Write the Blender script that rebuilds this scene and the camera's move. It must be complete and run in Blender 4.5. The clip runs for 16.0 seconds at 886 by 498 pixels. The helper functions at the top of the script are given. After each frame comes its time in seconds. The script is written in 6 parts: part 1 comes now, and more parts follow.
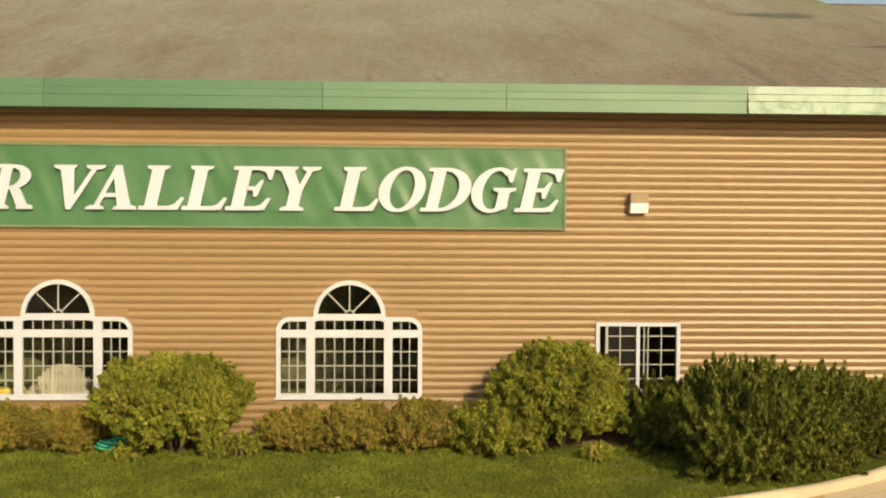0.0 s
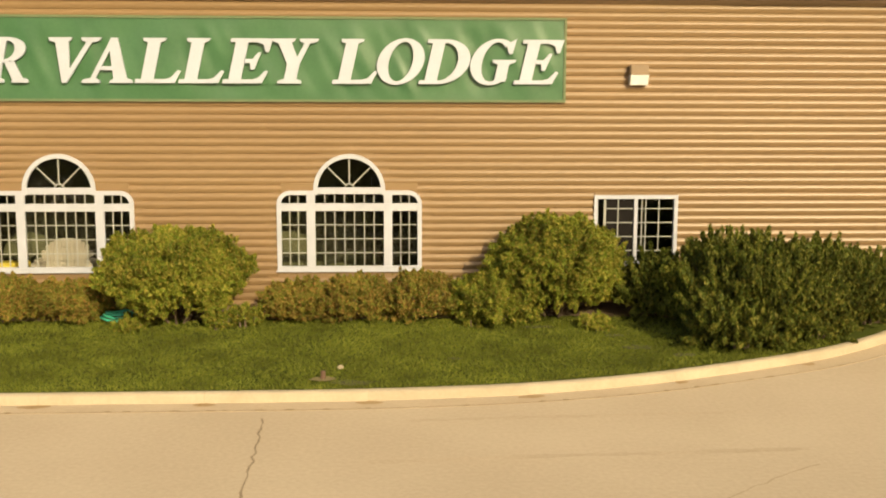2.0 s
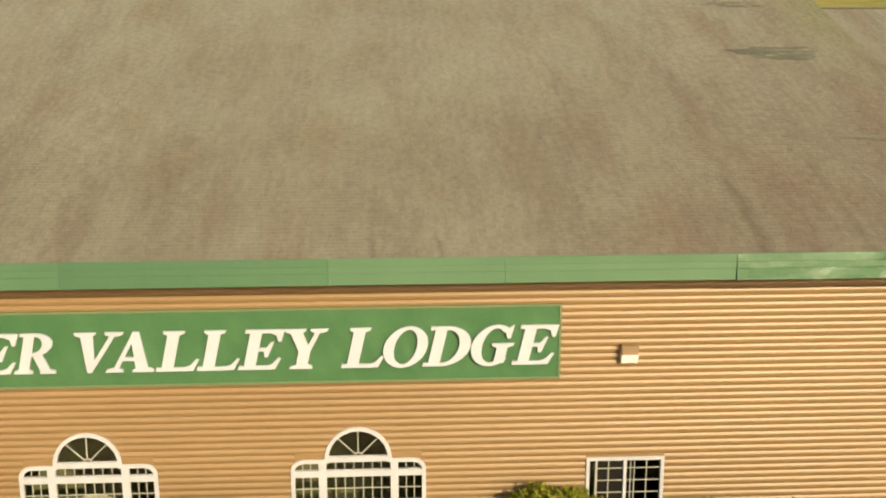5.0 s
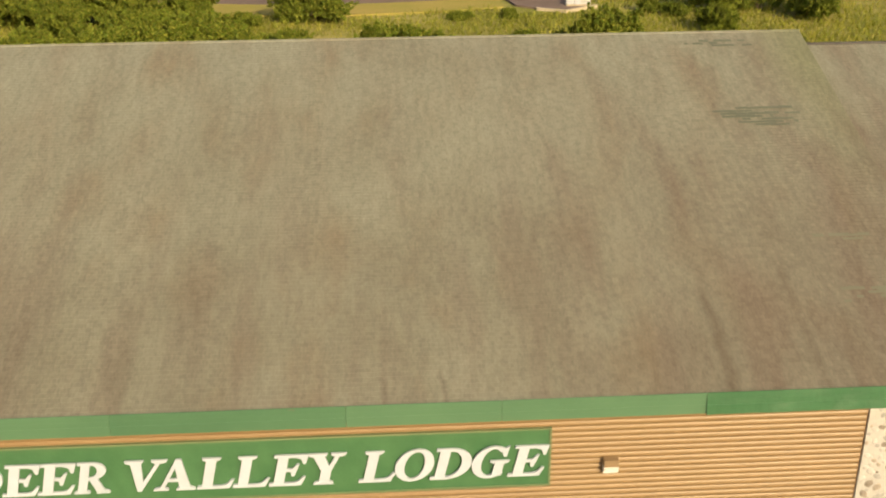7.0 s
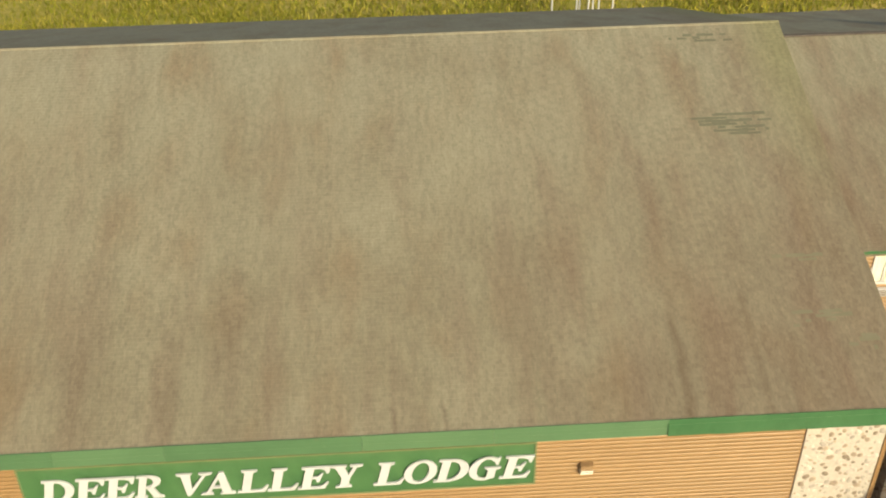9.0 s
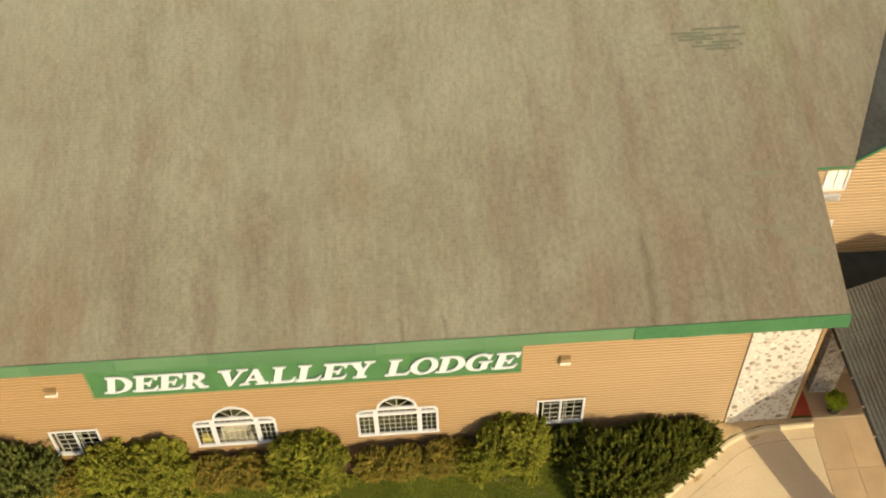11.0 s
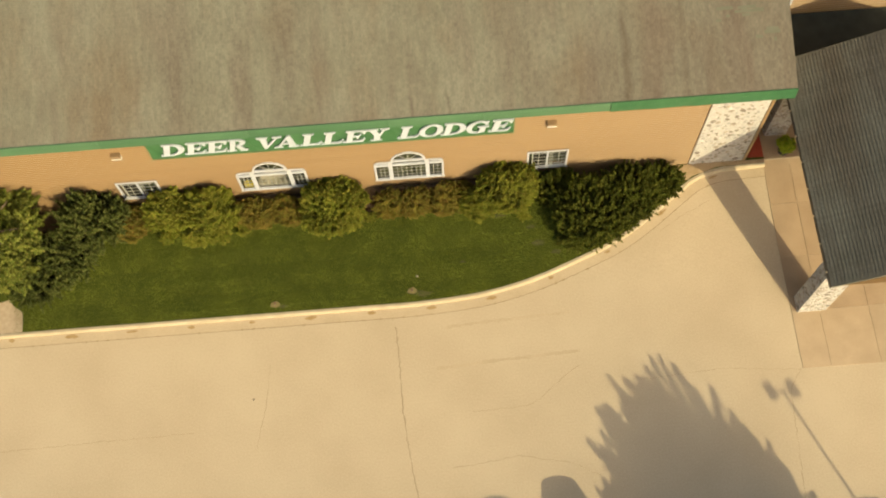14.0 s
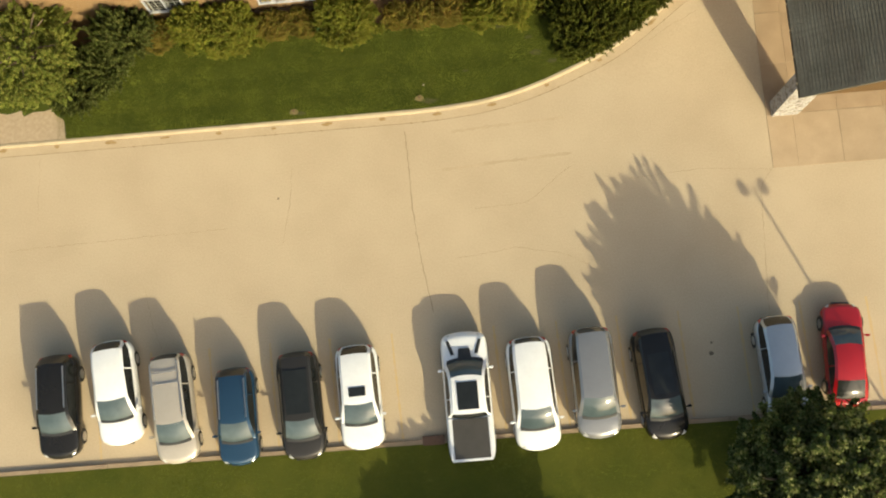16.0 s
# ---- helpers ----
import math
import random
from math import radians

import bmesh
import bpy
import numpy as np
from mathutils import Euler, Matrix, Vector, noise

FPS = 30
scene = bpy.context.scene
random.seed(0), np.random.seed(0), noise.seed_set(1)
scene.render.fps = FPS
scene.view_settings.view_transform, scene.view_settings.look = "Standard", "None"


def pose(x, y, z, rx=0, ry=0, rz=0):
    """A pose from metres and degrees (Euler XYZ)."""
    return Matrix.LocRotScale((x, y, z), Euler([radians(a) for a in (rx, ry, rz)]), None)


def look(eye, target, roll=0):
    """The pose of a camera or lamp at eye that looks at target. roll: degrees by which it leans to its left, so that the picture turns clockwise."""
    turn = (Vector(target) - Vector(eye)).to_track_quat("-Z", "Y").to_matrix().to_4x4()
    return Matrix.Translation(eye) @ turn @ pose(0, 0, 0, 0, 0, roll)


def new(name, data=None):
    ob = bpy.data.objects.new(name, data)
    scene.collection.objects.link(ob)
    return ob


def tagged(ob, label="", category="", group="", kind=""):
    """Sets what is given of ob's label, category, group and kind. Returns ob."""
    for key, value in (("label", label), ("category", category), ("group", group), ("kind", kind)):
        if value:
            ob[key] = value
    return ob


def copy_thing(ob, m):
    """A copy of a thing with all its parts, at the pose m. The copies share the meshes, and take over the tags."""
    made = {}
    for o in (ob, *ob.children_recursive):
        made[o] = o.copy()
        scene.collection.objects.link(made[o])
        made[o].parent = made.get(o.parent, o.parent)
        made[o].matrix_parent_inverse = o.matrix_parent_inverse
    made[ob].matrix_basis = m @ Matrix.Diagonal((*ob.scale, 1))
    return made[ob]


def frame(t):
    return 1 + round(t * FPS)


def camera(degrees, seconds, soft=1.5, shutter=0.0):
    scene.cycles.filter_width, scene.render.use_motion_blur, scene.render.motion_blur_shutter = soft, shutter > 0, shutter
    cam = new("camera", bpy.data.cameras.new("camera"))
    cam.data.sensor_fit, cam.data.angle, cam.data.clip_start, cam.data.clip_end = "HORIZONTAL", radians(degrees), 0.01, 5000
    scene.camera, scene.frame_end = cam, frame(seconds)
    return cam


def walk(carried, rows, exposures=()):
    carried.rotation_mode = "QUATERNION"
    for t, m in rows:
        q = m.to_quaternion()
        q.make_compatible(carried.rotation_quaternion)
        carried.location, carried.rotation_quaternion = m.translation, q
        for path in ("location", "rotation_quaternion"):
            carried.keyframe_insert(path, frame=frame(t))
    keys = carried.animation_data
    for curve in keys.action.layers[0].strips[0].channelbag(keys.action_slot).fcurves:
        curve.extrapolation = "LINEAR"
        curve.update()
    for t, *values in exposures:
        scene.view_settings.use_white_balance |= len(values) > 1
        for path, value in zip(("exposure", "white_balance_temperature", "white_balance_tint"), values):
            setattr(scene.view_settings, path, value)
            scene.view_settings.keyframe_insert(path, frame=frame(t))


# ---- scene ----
cam = camera(45.2, 16.0, soft=2.0)
ROWS = [
    (0, 0.846, -21.297, 4.746, -1.606, -0.343, -2.599),
    (0.5, 0.841, -21.320, 4.741, -1.694, -0.369, -2.656),
    (1, 0.834, -21.354, 4.721, -1.986, -0.355, -2.721),
    (1.5, 0.823, -21.383, 4.704, -5.149, -0.284, -2.706),
    (2, 0.815, -21.403, 4.701, -8.280, -0.171, -2.725),
    (2.5, 0.805, -21.405, 4.704, -11.104, -0.053, -2.768),
    (3, 0.781, -21.353, 5.537, -12.967, 0.008, -2.831),
    (3.5, 0.746, -21.283, 6.973, -12.853, 0.038, -2.903),
    (4, 0.699, -21.268, 8.683, -12.380, 0.039, -2.982),
    (4.5, 0.673, -21.271, 10.665, -12.660, 0.03, -3.076),
    (4.7, 0.655, -21.272, 11.460, -12.984, 0.02, -3.098),
    (6.8, 0.558, -21.221, 19.698, -23.305, 0.339, -3.284),
    (7, 0.560, -21.220, 20.442, -24.165, 0.395, -3.304),
    (7.5, 0.561, -21.214, 22.318, -26.337, 0.543, -3.370),
    (8, 0.574, -21.199, 24.140, -28.330, 0.674, -3.440),
    (8.2, 0.580, -21.199, 24.880, -29.640, 0.690, -3.470),
    (10.3, 0.703, -21.167, 31.952, -43.175, 0.840, -3.570),
    (10.5, 0.707, -21.133, 32.611, -44.519, 0.868, -3.624),
    (11, 0.715, -21.037, 34.222, -47.892, 0.931, -3.752),
    (11.5, 0.722, -20.921, 35.627, -51.207, 0.988, -3.851),
    (12, 0.741, -20.788, 36.934, -54.511, 1.053, -3.933),
    (12.5, 0.767, -20.652, 38.267, -57.850, 1.142, -3.993),
    (13, 0.815, -20.521, 39.532, -61.099, 1.234, -4.041),
    (13.5, 0.879, -20.398, 40.827, -64.462, 1.337, -4.077),
    (14, 0.951, -20.289, 41.981, -67.605, 1.461, -4.095),
    (14.5, 1.026, -20.193, 43.159, -70.693, 1.592, -4.131),
    (15, 1.097, -20.107, 44.366, -73.873, 1.717, -4.164),
    (15.5, 1.163, -20.033, 45.543, -77.098, 1.840, -4.224),
    (16, 1.230, -19.967, 46.766, -80.230, 1.948, -4.331),
]
walk(cam, [(t, pose(x, y, z, 90 + pitch, roll, yaw)) for t, x, y, z, pitch, roll, yaw in ROWS],
     exposures=((0, 0.24, 6200, 15.5), (1.2, 0.36, 6250, 15.5), (2.5, 0.08, 6400, 17), (3.5, 0.04, 6400, 18), (4, 0.15, 6370, 16.5), (4.5, 0.25, 6320, 16), (7, 0.31, 6310, 16.5), (8, 0.42, 6300, 14.5), (10.5, 0.36, 6350, 14), (11, 0.43, 6250, 14), (12.5, 0.49, 6300, 8.5), (13.5, 0.38, 6350, 8.5), (14, 0.32, 6250, 11.5), (15, 0.31, 6000, 12), (16, 0.34, 5930, 10)))

# ---- world and sun ----
SUN_EL, SUN_X, SUN_Y = radians(26.5), 0.405, -0.914
world = bpy.data.worlds.new("sky")
scene.world = world
world.use_nodes = True
wn, wl = world.node_tree.nodes, world.node_tree.links
sky = wn.new("ShaderNodeTexSky")
sky.sky_type, sky.sun_disc = "NISHITA", False
sky.sun_elevation, sky.sun_rotation = SUN_EL, math.atan2(SUN_X, SUN_Y)
sky.air_density, sky.dust_density, sky.ozone_density = 1.0, 4.0, 1.0
haze = wn.new("ShaderNodeMix")
haze.data_type, haze.blend_type = "RGBA", "MULTIPLY"
haze.inputs[0].default_value, haze.inputs[7].default_value = 1.0, (1.0, 0.93, 0.74, 1)
wl.new(sky.outputs[0], haze.inputs[6])
wl.new(haze.outputs[2], wn["Background"].inputs[0])
wn["Background"].inputs[1].default_value = 0.155
sun = new("sun", bpy.data.lights.new("sun", "SUN"))
sun.data.energy, sun.data.angle, sun.data.color = 4.0, radians(0.6), (1.0, 0.84, 0.48)
sun.matrix_world = look((SUN_X * 60 * math.cos(SUN_EL), SUN_Y * 60 * math.cos(SUN_EL), 60 * math.sin(SUN_EL)), (0, 0, 0))

# ---- materials ----
MATS = {}


def mat(name, c1, c2=None, rough=0.8, scale=3.0, fine=60.0, bump=0.0, metal=0.0, stretch=(1, 1, 1), vary=0.0, spec=0.5, coat=0.0, grain=0.45):
    """A two-scale mottled surface between two colours, with fine relief and an even change from piece to piece."""
    if name in MATS:
        return MATS[name]
    m = bpy.data.materials.new(name)
    m.use_nodes = True
    n, l = m.node_tree.nodes, m.node_tree.links
    b = n["Principled BSDF"]
    b.inputs["Roughness"].default_value, b.inputs["Metallic"].default_value = rough, metal
    b.inputs["Specular IOR Level"].default_value = spec
    b.inputs["Coat Weight"].default_value = coat
    b.inputs["Coat Roughness"].default_value = 0.08
    c2 = c2 or c1
    geo = n.new("ShaderNodeNewGeometry")
    mp = n.new("ShaderNodeMapping")
    mp.inputs["Scale"].default_value = stretch
    l.new(geo.outputs["Position"], mp.inputs["Vector"])
    big, small = n.new("ShaderNodeTexNoise"), n.new("ShaderNodeTexNoise")
    big.inputs["Scale"].default_value, small.inputs["Scale"].default_value = scale, fine
    big.inputs["Detail"].default_value, small.inputs["Detail"].default_value = 5, 3
    for tx in (big, small):
        l.new(mp.outputs[0], tx.inputs["Vector"])
    add = n.new("ShaderNodeMath")
    add.operation = "MULTIPLY_ADD"
    l.new(small.outputs[0], add.inputs[0])
    add.inputs[1].default_value = grain
    l.new(big.outputs[0], add.inputs[2])
    ramp = n.new("ShaderNodeMapRange")
    ramp.inputs[1].default_value, ramp.inputs[2].default_value = 0.275 + grain * 0.5, 0.725 + grain * 0.5
    l.new(add.outputs[0], ramp.inputs[0])
    mix = n.new("ShaderNodeMix")
    mix.data_type = "RGBA"
    mix.inputs[6].default_value, mix.inputs[7].default_value = (*c1, 1), (*c2, 1)
    l.new(ramp.outputs[0], mix.inputs[0])
    out = mix.outputs[2]
    if vary:
        info, hsv, rng = n.new("ShaderNodeObjectInfo"), n.new("ShaderNodeHueSaturation"), n.new("ShaderNodeMapRange")
        rng.inputs[3].default_value, rng.inputs[4].default_value = 1 - vary, 1 + vary
        l.new(info.outputs["Random"], rng.inputs[0])
        l.new(rng.outputs[0], hsv.inputs["Value"])
        l.new(out, hsv.inputs["Color"])
        out = hsv.outputs[0]
    l.new(out, b.inputs["Base Color"])
    if bump:
        bp = n.new("ShaderNodeBump")
        bp.inputs["Strength"].default_value, bp.inputs["Distance"].default_value = 0.6, bump
        l.new(small.outputs[0], bp.inputs["Height"])
        l.new(bp.outputs[0], b.inputs["Normal"])
    MATS[name] = m
    return m


def shinglemat(name, base, pale, warm, sides=None, stains=()):
    """Asphalt shingles: tabs of differing shade, streaks down the slope, lichen-pale and warm blotches, granules."""
    m = bpy.data.materials.new(name)
    m.use_nodes = True
    n, l = m.node_tree.nodes, m.node_tree.links
    b = n["Principled BSDF"]
    b.inputs["Roughness"].default_value, b.inputs["Specular IOR Level"].default_value = 0.95, 0.2
    geo = n.new("ShaderNodeNewGeometry")

    def field(scale, stretch, lo, hi, detail=4):
        mp, tx, rg = n.new("ShaderNodeMapping"), n.new("ShaderNodeTexNoise"), n.new("ShaderNodeMapRange")
        mp.inputs["Scale"].default_value = stretch
        tx.inputs["Scale"].default_value, tx.inputs["Detail"].default_value = scale, detail
        rg.inputs[1].default_value, rg.inputs[2].default_value = lo, hi
        l.new(geo.outputs["Position"], mp.inputs[0])
        l.new(mp.outputs[0], tx.inputs[0])
        l.new(tx.outputs[0], rg.inputs[0])
        return rg.outputs[0], tx.outputs[0]

    def mixed(fac, a, c):
        mx = n.new("ShaderNodeMix")
        mx.data_type = "RGBA"
        l.new(fac, mx.inputs[0])
        for k, v in ((6, a), (7, c)):
            if isinstance(v, tuple):
                mx.inputs[k].default_value = (*v, 1)
            else:
                l.new(v, mx.inputs[k])
        return mx.outputs[2]

    blot, _ = field(0.32, (1, 0.9, 0.9), 0.38, 0.62, 6)
    streak_f, _ = field(0.9, (1, 0.15, 0.15), 0.46, 0.70, 7)
    rust_f, _ = field(0.5, (1, 0.45, 0.45), 0.48, 0.70, 7)
    grain, raw_grain = field(13.0, (1.6, 0.7, 0.7), 0.3, 0.7, 4)
    mid, _ = field(3.2, (1.8, 0.45, 0.45), 0.32, 0.68, 6)
    col = mixed(blot, base, pale)
    if sides:
        # older, warmer shingles towards one end of the roof
        sep, side, mx0 = n.new("ShaderNodeSeparateXYZ"), n.new("ShaderNodeMapRange"), n.new("ShaderNodeMath")
        l.new(geo.outputs["Position"], sep.inputs[0])
        l.new(sep.outputs[0], side.inputs[0])
        side.inputs[1].default_value, side.inputs[2].default_value = sides
        side.inputs[3].default_value, side.inputs[4].default_value = 0.0, 0.7
        mx0.operation, mx0.use_clamp = "ADD", True
        l.new(side.outputs[0], mx0.inputs[0])
        half = n.new("ShaderNodeMath")
        half.operation = "MULTIPLY"
        half.inputs[1].default_value = 0.6
        l.new(streak_f, half.inputs[0])
        l.new(half.outputs[0], mx0.inputs[1])
        streak_f = mx0.outputs[0]
    col = mixed(rust_f, col, tuple(k * j for k, j in zip(base, (0.98, 0.86, 0.80))))
    col = mixed(streak_f, col, warm)
    if sides:
        # paler upper slope: lichen, plus the grazing-angle brightening put into the colour
        up, upm = n.new("ShaderNodeMapRange"), n.new("ShaderNodeMath")
        l.new(sep.outputs[1], up.inputs[0])
        up.inputs[1].default_value, up.inputs[2].default_value, up.inputs[4].default_value = 1.0, 13.0, 0.95
        upm.operation = "MULTIPLY"
        cover, _ = field(0.9, (1, 0.3, 0.3), 0.25, 0.6, 6)
        l.new(up.outputs[0], upm.inputs[0])
        l.new(cover, upm.inputs[1])
        col = mixed(upm.outputs[0], col, tuple(k * j for k, j in zip(pale, (1.03, 1.07, 1.10))))
        # lichen-green shingles along the rake near the ridge
        fac = None
        for src, lo, hi in ((0, 12.6, 14.2), (1, 6.0, 12.5), (0, 14.74, 14.70)):
            rg = n.new("ShaderNodeMapRange")
            rg.inputs[1].default_value, rg.inputs[2].default_value = (lo, hi) if lo < hi else (hi, lo)
            rg.inputs[3].default_value, rg.inputs[4].default_value = (0.0, 1.0) if lo < hi else (1.0, 0.0)
            l.new(sep.outputs[src], rg.inputs[0])
            if fac is None:
                fac = rg.outputs[0]
            else:
                mu = n.new("ShaderNodeMath")
                mu.operation = "MULTIPLY"
                l.new(fac, mu.inputs[0])
                l.new(rg.outputs[0], mu.inputs[1])
                fac = mu.outputs[0]
        col = mixed(fac, col, (0.152, 0.154, 0.098))
    for sx, sy, sw, depth in stains:
        # a soft brown run-off streak down the slope, ending at height sy
        wob, _ = field(1.4, (0.3, 1, 1), 0.2, 0.8, 4)
        spl = n.new("ShaderNodeSeparateXYZ")
        l.new(geo.outputs["Position"], spl.inputs[0])
        chain = spl.outputs[0]
        for op, val_in in (("SUBTRACT", sx), ("MULTIPLY_ADD", None), ("ABSOLUTE", None), ("DIVIDE", sw), ("SUBTRACT", 1.0)):
            nd = n.new("ShaderNodeMath")
            nd.operation = op
            l.new(chain, nd.inputs[0])
            if op == "MULTIPLY_ADD":
                sc = n.new("ShaderNodeMath")
                sc.operation = "MULTIPLY"
                sc.inputs[1].default_value = 0.22
                l.new(wob, sc.inputs[0])
                nd.inputs[1].default_value = 1.0
                l.new(sc.outputs[0], nd.inputs[2])
            elif val_in is not None:
                nd.inputs[1].default_value = val_in
            chain = nd.outputs[0]
        edge, end, both = n.new("ShaderNodeMapRange"), n.new("ShaderNodeMapRange"), n.new("ShaderNodeMath")
        edge.inputs[1].default_value, edge.inputs[2].default_value, edge.inputs[3].default_value, edge.inputs[4].default_value = -1.0, 0.0, depth, 0.0
        end.inputs[1].default_value, end.inputs[2].default_value, end.inputs[3].default_value, end.inputs[4].default_value = sy - 0.5, sy, 1.0, 0.0
        l.new(chain, edge.inputs[0])
        l.new(spl.outputs[1], end.inputs[0])
        both.operation = "MULTIPLY"
        l.new(edge.outputs[0], both.inputs[0])
        l.new(end.outputs[0], both.inputs[1])
        col = mixed(both.outputs[0], col, (0.075, 0.058, 0.042))
    val = n.new("ShaderNodeMath")
    val.operation = "MULTIPLY_ADD"
    l.new(geo.outputs["Random Per Island"], val.inputs[0])
    val.inputs[1].default_value, val.inputs[2].default_value = 0.15, 0.755
    v2 = n.new("ShaderNodeMath")
    v2.operation = "MULTIPLY_ADD"
    l.new(mid, v2.inputs[0])
    v2.inputs[1].default_value = 0.17
    l.new(val.outputs[0], v2.inputs[2])
    v3 = n.new("ShaderNodeMath")
    v3.operation = "MULTIPLY_ADD"
    l.new(grain, v3.inputs[0])
    v3.inputs[1].default_value = 0.20
    l.new(v2.outputs[0], v3.inputs[2])
    hsv = n.new("ShaderNodeHueSaturation")
    l.new(v3.outputs[0], hsv.inputs["Value"])
    l.new(col, hsv.inputs["Color"])
    l.new(hsv.outputs[0], b.inputs["Base Color"])
    bp = n.new("ShaderNodeBump")
    bp.inputs["Strength"].default_value, bp.inputs["Distance"].default_value = 0.7, 0.006
    l.new(raw_grain, bp.inputs["Height"])
    l.new(bp.outputs[0], b.inputs["Normal"])
    return m


def leafmat(name, c1, c2, c3):
    """Leaves: three hues by leaf, thin enough to let some light through."""
    m = bpy.data.materials.new(name)
    m.use_nodes = True
    n, l = m.node_tree.nodes, m.node_tree.links
    b = n["Principled BSDF"]
    b.inputs["Roughness"].default_value = 0.55
    b.inputs["Specular IOR Level"].default_value = 0.15
    geo = n.new("ShaderNodeNewGeometry")
    ramp = n.new("ShaderNodeValToRGB")
    e = ramp.color_ramp.elements
    e[0].color, e[1].color = (*c1, 1), (*c3, 1)
    e.new(0.5).color = (*c2, 1)
    l.new(geo.outputs["Random Per Island"], ramp.inputs[0])
    noi = n.new("ShaderNodeTexNoise")
    noi.inputs["Scale"].default_value = 1.3
    hsv = n.new("ShaderNodeHueSaturation")
    rng = n.new("ShaderNodeMapRange")
    rng.inputs[1].default_value, rng.inputs[2].default_value, rng.inputs[3].default_value, rng.inputs[4].default_value = 0.3, 0.7, 0.7, 1.3
    l.new(geo.outputs["Position"], noi.inputs["Vector"])
    l.new(noi.outputs[0], rng.inputs[0])
    l.new(rng.outputs[0], hsv.inputs["Value"])
    l.new(ramp.outputs[0], hsv.inputs["Color"])
    l.new(hsv.outputs[0], b.inputs["Base Color"])
    tr = n.new("ShaderNodeBsdfTranslucent")
    l.new(hsv.outputs[0], tr.inputs[0])
    mx = n.new("ShaderNodeMixShader")
    mx.inputs[0].default_value = 0.33
    l.new(b.outputs[0], mx.inputs[1])
    l.new(tr.outputs[0], mx.inputs[2])
    l.new(mx.outputs[0], n["Material Output"].inputs[0])
    return m


def glassmat(name, tint=(0.8, 0.85, 0.85), rough=0.02, ior=1.3):
    m = bpy.data.materials.new(name)
    m.use_nodes = True
    b = m.node_tree.nodes["Principled BSDF"]
    b.inputs["Base Color"].default_value = (*tint, 1)
    b.inputs["Roughness"].default_value, b.inputs["Transmission Weight"].default_value, b.inputs["IOR"].default_value = rough, 1.0, ior
    return m


SIDING = mat("log_siding_paint", (0.212, 0.136, 0.064), (0.240, 0.159, 0.077), 0.39, 0.5, 25, 0.002, stretch=(0.25, 1, 0.6), vary=0.03, spec=0.42)
WALLBACK = mat("sheathing", (0.25, 0.15, 0.08), (0.2, 0.12, 0.06))
SHINGLE = shinglemat("brown_shingle", (0.152, 0.142, 0.106), (0.184, 0.178, 0.136), (0.130, 0.104, 0.080), (3.0, 15.0), ((8.55, 2.7, 0.24, 0.5), (0.45, 0.5, 0.10, 0.45), (1.8, 0.5, 0.10, 0.45), (-5.6, 2.8, 0.3, 0.25), (10.7, 3.6, 0.2, 0.3)))
SHINGLE_DARK = shinglemat("grey_shingle", (0.103, 0.100, 0.083), (0.138, 0.133, 0.112), (0.090, 0.081, 0.067))
PATCHGREEN = mat("newer_green_shingle", (0.086, 0.095, 0.067), (0.108, 0.117, 0.085), 0.95, 2, 50, 0.003)
PATCHPALE = mat("faded_green_shingle", (0.118, 0.119, 0.083), (0.142, 0.140, 0.10), 0.95, 2, 50, 0.003)
GREENS = [mat("green_fascia_faded", (0.047, 0.116, 0.059), (0.058, 0.135, 0.070), 0.46, 0.8, 20, 0.001),
          mat("green_fascia_bright", (0.030, 0.098, 0.042), (0.040, 0.118, 0.052), 0.38, 0.8, 4, 0.03, spec=0.42),
          mat("green_fascia_pale", (0.058, 0.131, 0.069), (0.070, 0.150, 0.080), 0.46, 0.8, 20, 0.001)]
BANNER = mat("green_vinyl_banner", (0.04, 0.115, 0.048), (0.055, 0.14, 0.06), 0.33, 1.5, 15, 0.0)
LETTER = mat("white_letter_plastic", (0.385, 0.422, 0.482), (0.43, 0.472, 0.537), 0.5, 2, 30)
WHITE = mat("white_vinyl_frame", (0.385, 0.405, 0.445), (0.44, 0.455, 0.50), 0.5, 3, 40)
MUNTIN = mat("cream_muntin", (0.29, 0.295, 0.26), (0.34, 0.345, 0.305), 0.5, 3, 40)
GLASS = glassmat("window_glass")
# olive room colour stands in for the greenery mirrored in the panes
ROOM = mat("room_olive_reflection", (0.13, 0.132, 0.06), (0.10, 0.10, 0.045), 0.9, 2, 20)
SCREEN = mat("insect_screen", (0.012, 0.011, 0.010), (0.016, 0.014, 0.012), 0.9, 5, 200, spec=0.05)
CURTAIN = mat("pale_curtain", (0.33, 0.29, 0.22), (0.40, 0.36, 0.28), 0.9, 3, 30)
DARKSTONE = mat("dark_river_stone", (0.17, 0.145, 0.12), (0.29, 0.25, 0.205), 0.8, 9, 40, 0.01, vary=0.4)
STONE = mat("river_stone", (0.28, 0.27, 0.255), (0.44, 0.425, 0.405), 0.8, 9, 40, 0.01, vary=0.25)
MORTAR = mat("stone_mortar", (0.36, 0.345, 0.32), (0.43, 0.415, 0.39), 0.9, 6, 60, 0.01)
LOT = mat("worn_concrete_lot", (0.475, 0.380, 0.258), (0.545, 0.445, 0.308), 0.9, 0.35, 14, 0.004, spec=0.2, grain=0.8)
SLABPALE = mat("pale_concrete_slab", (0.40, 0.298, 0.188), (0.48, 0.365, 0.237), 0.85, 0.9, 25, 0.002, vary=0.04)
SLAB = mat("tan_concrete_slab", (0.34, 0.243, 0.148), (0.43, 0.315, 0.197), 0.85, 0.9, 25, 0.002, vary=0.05)
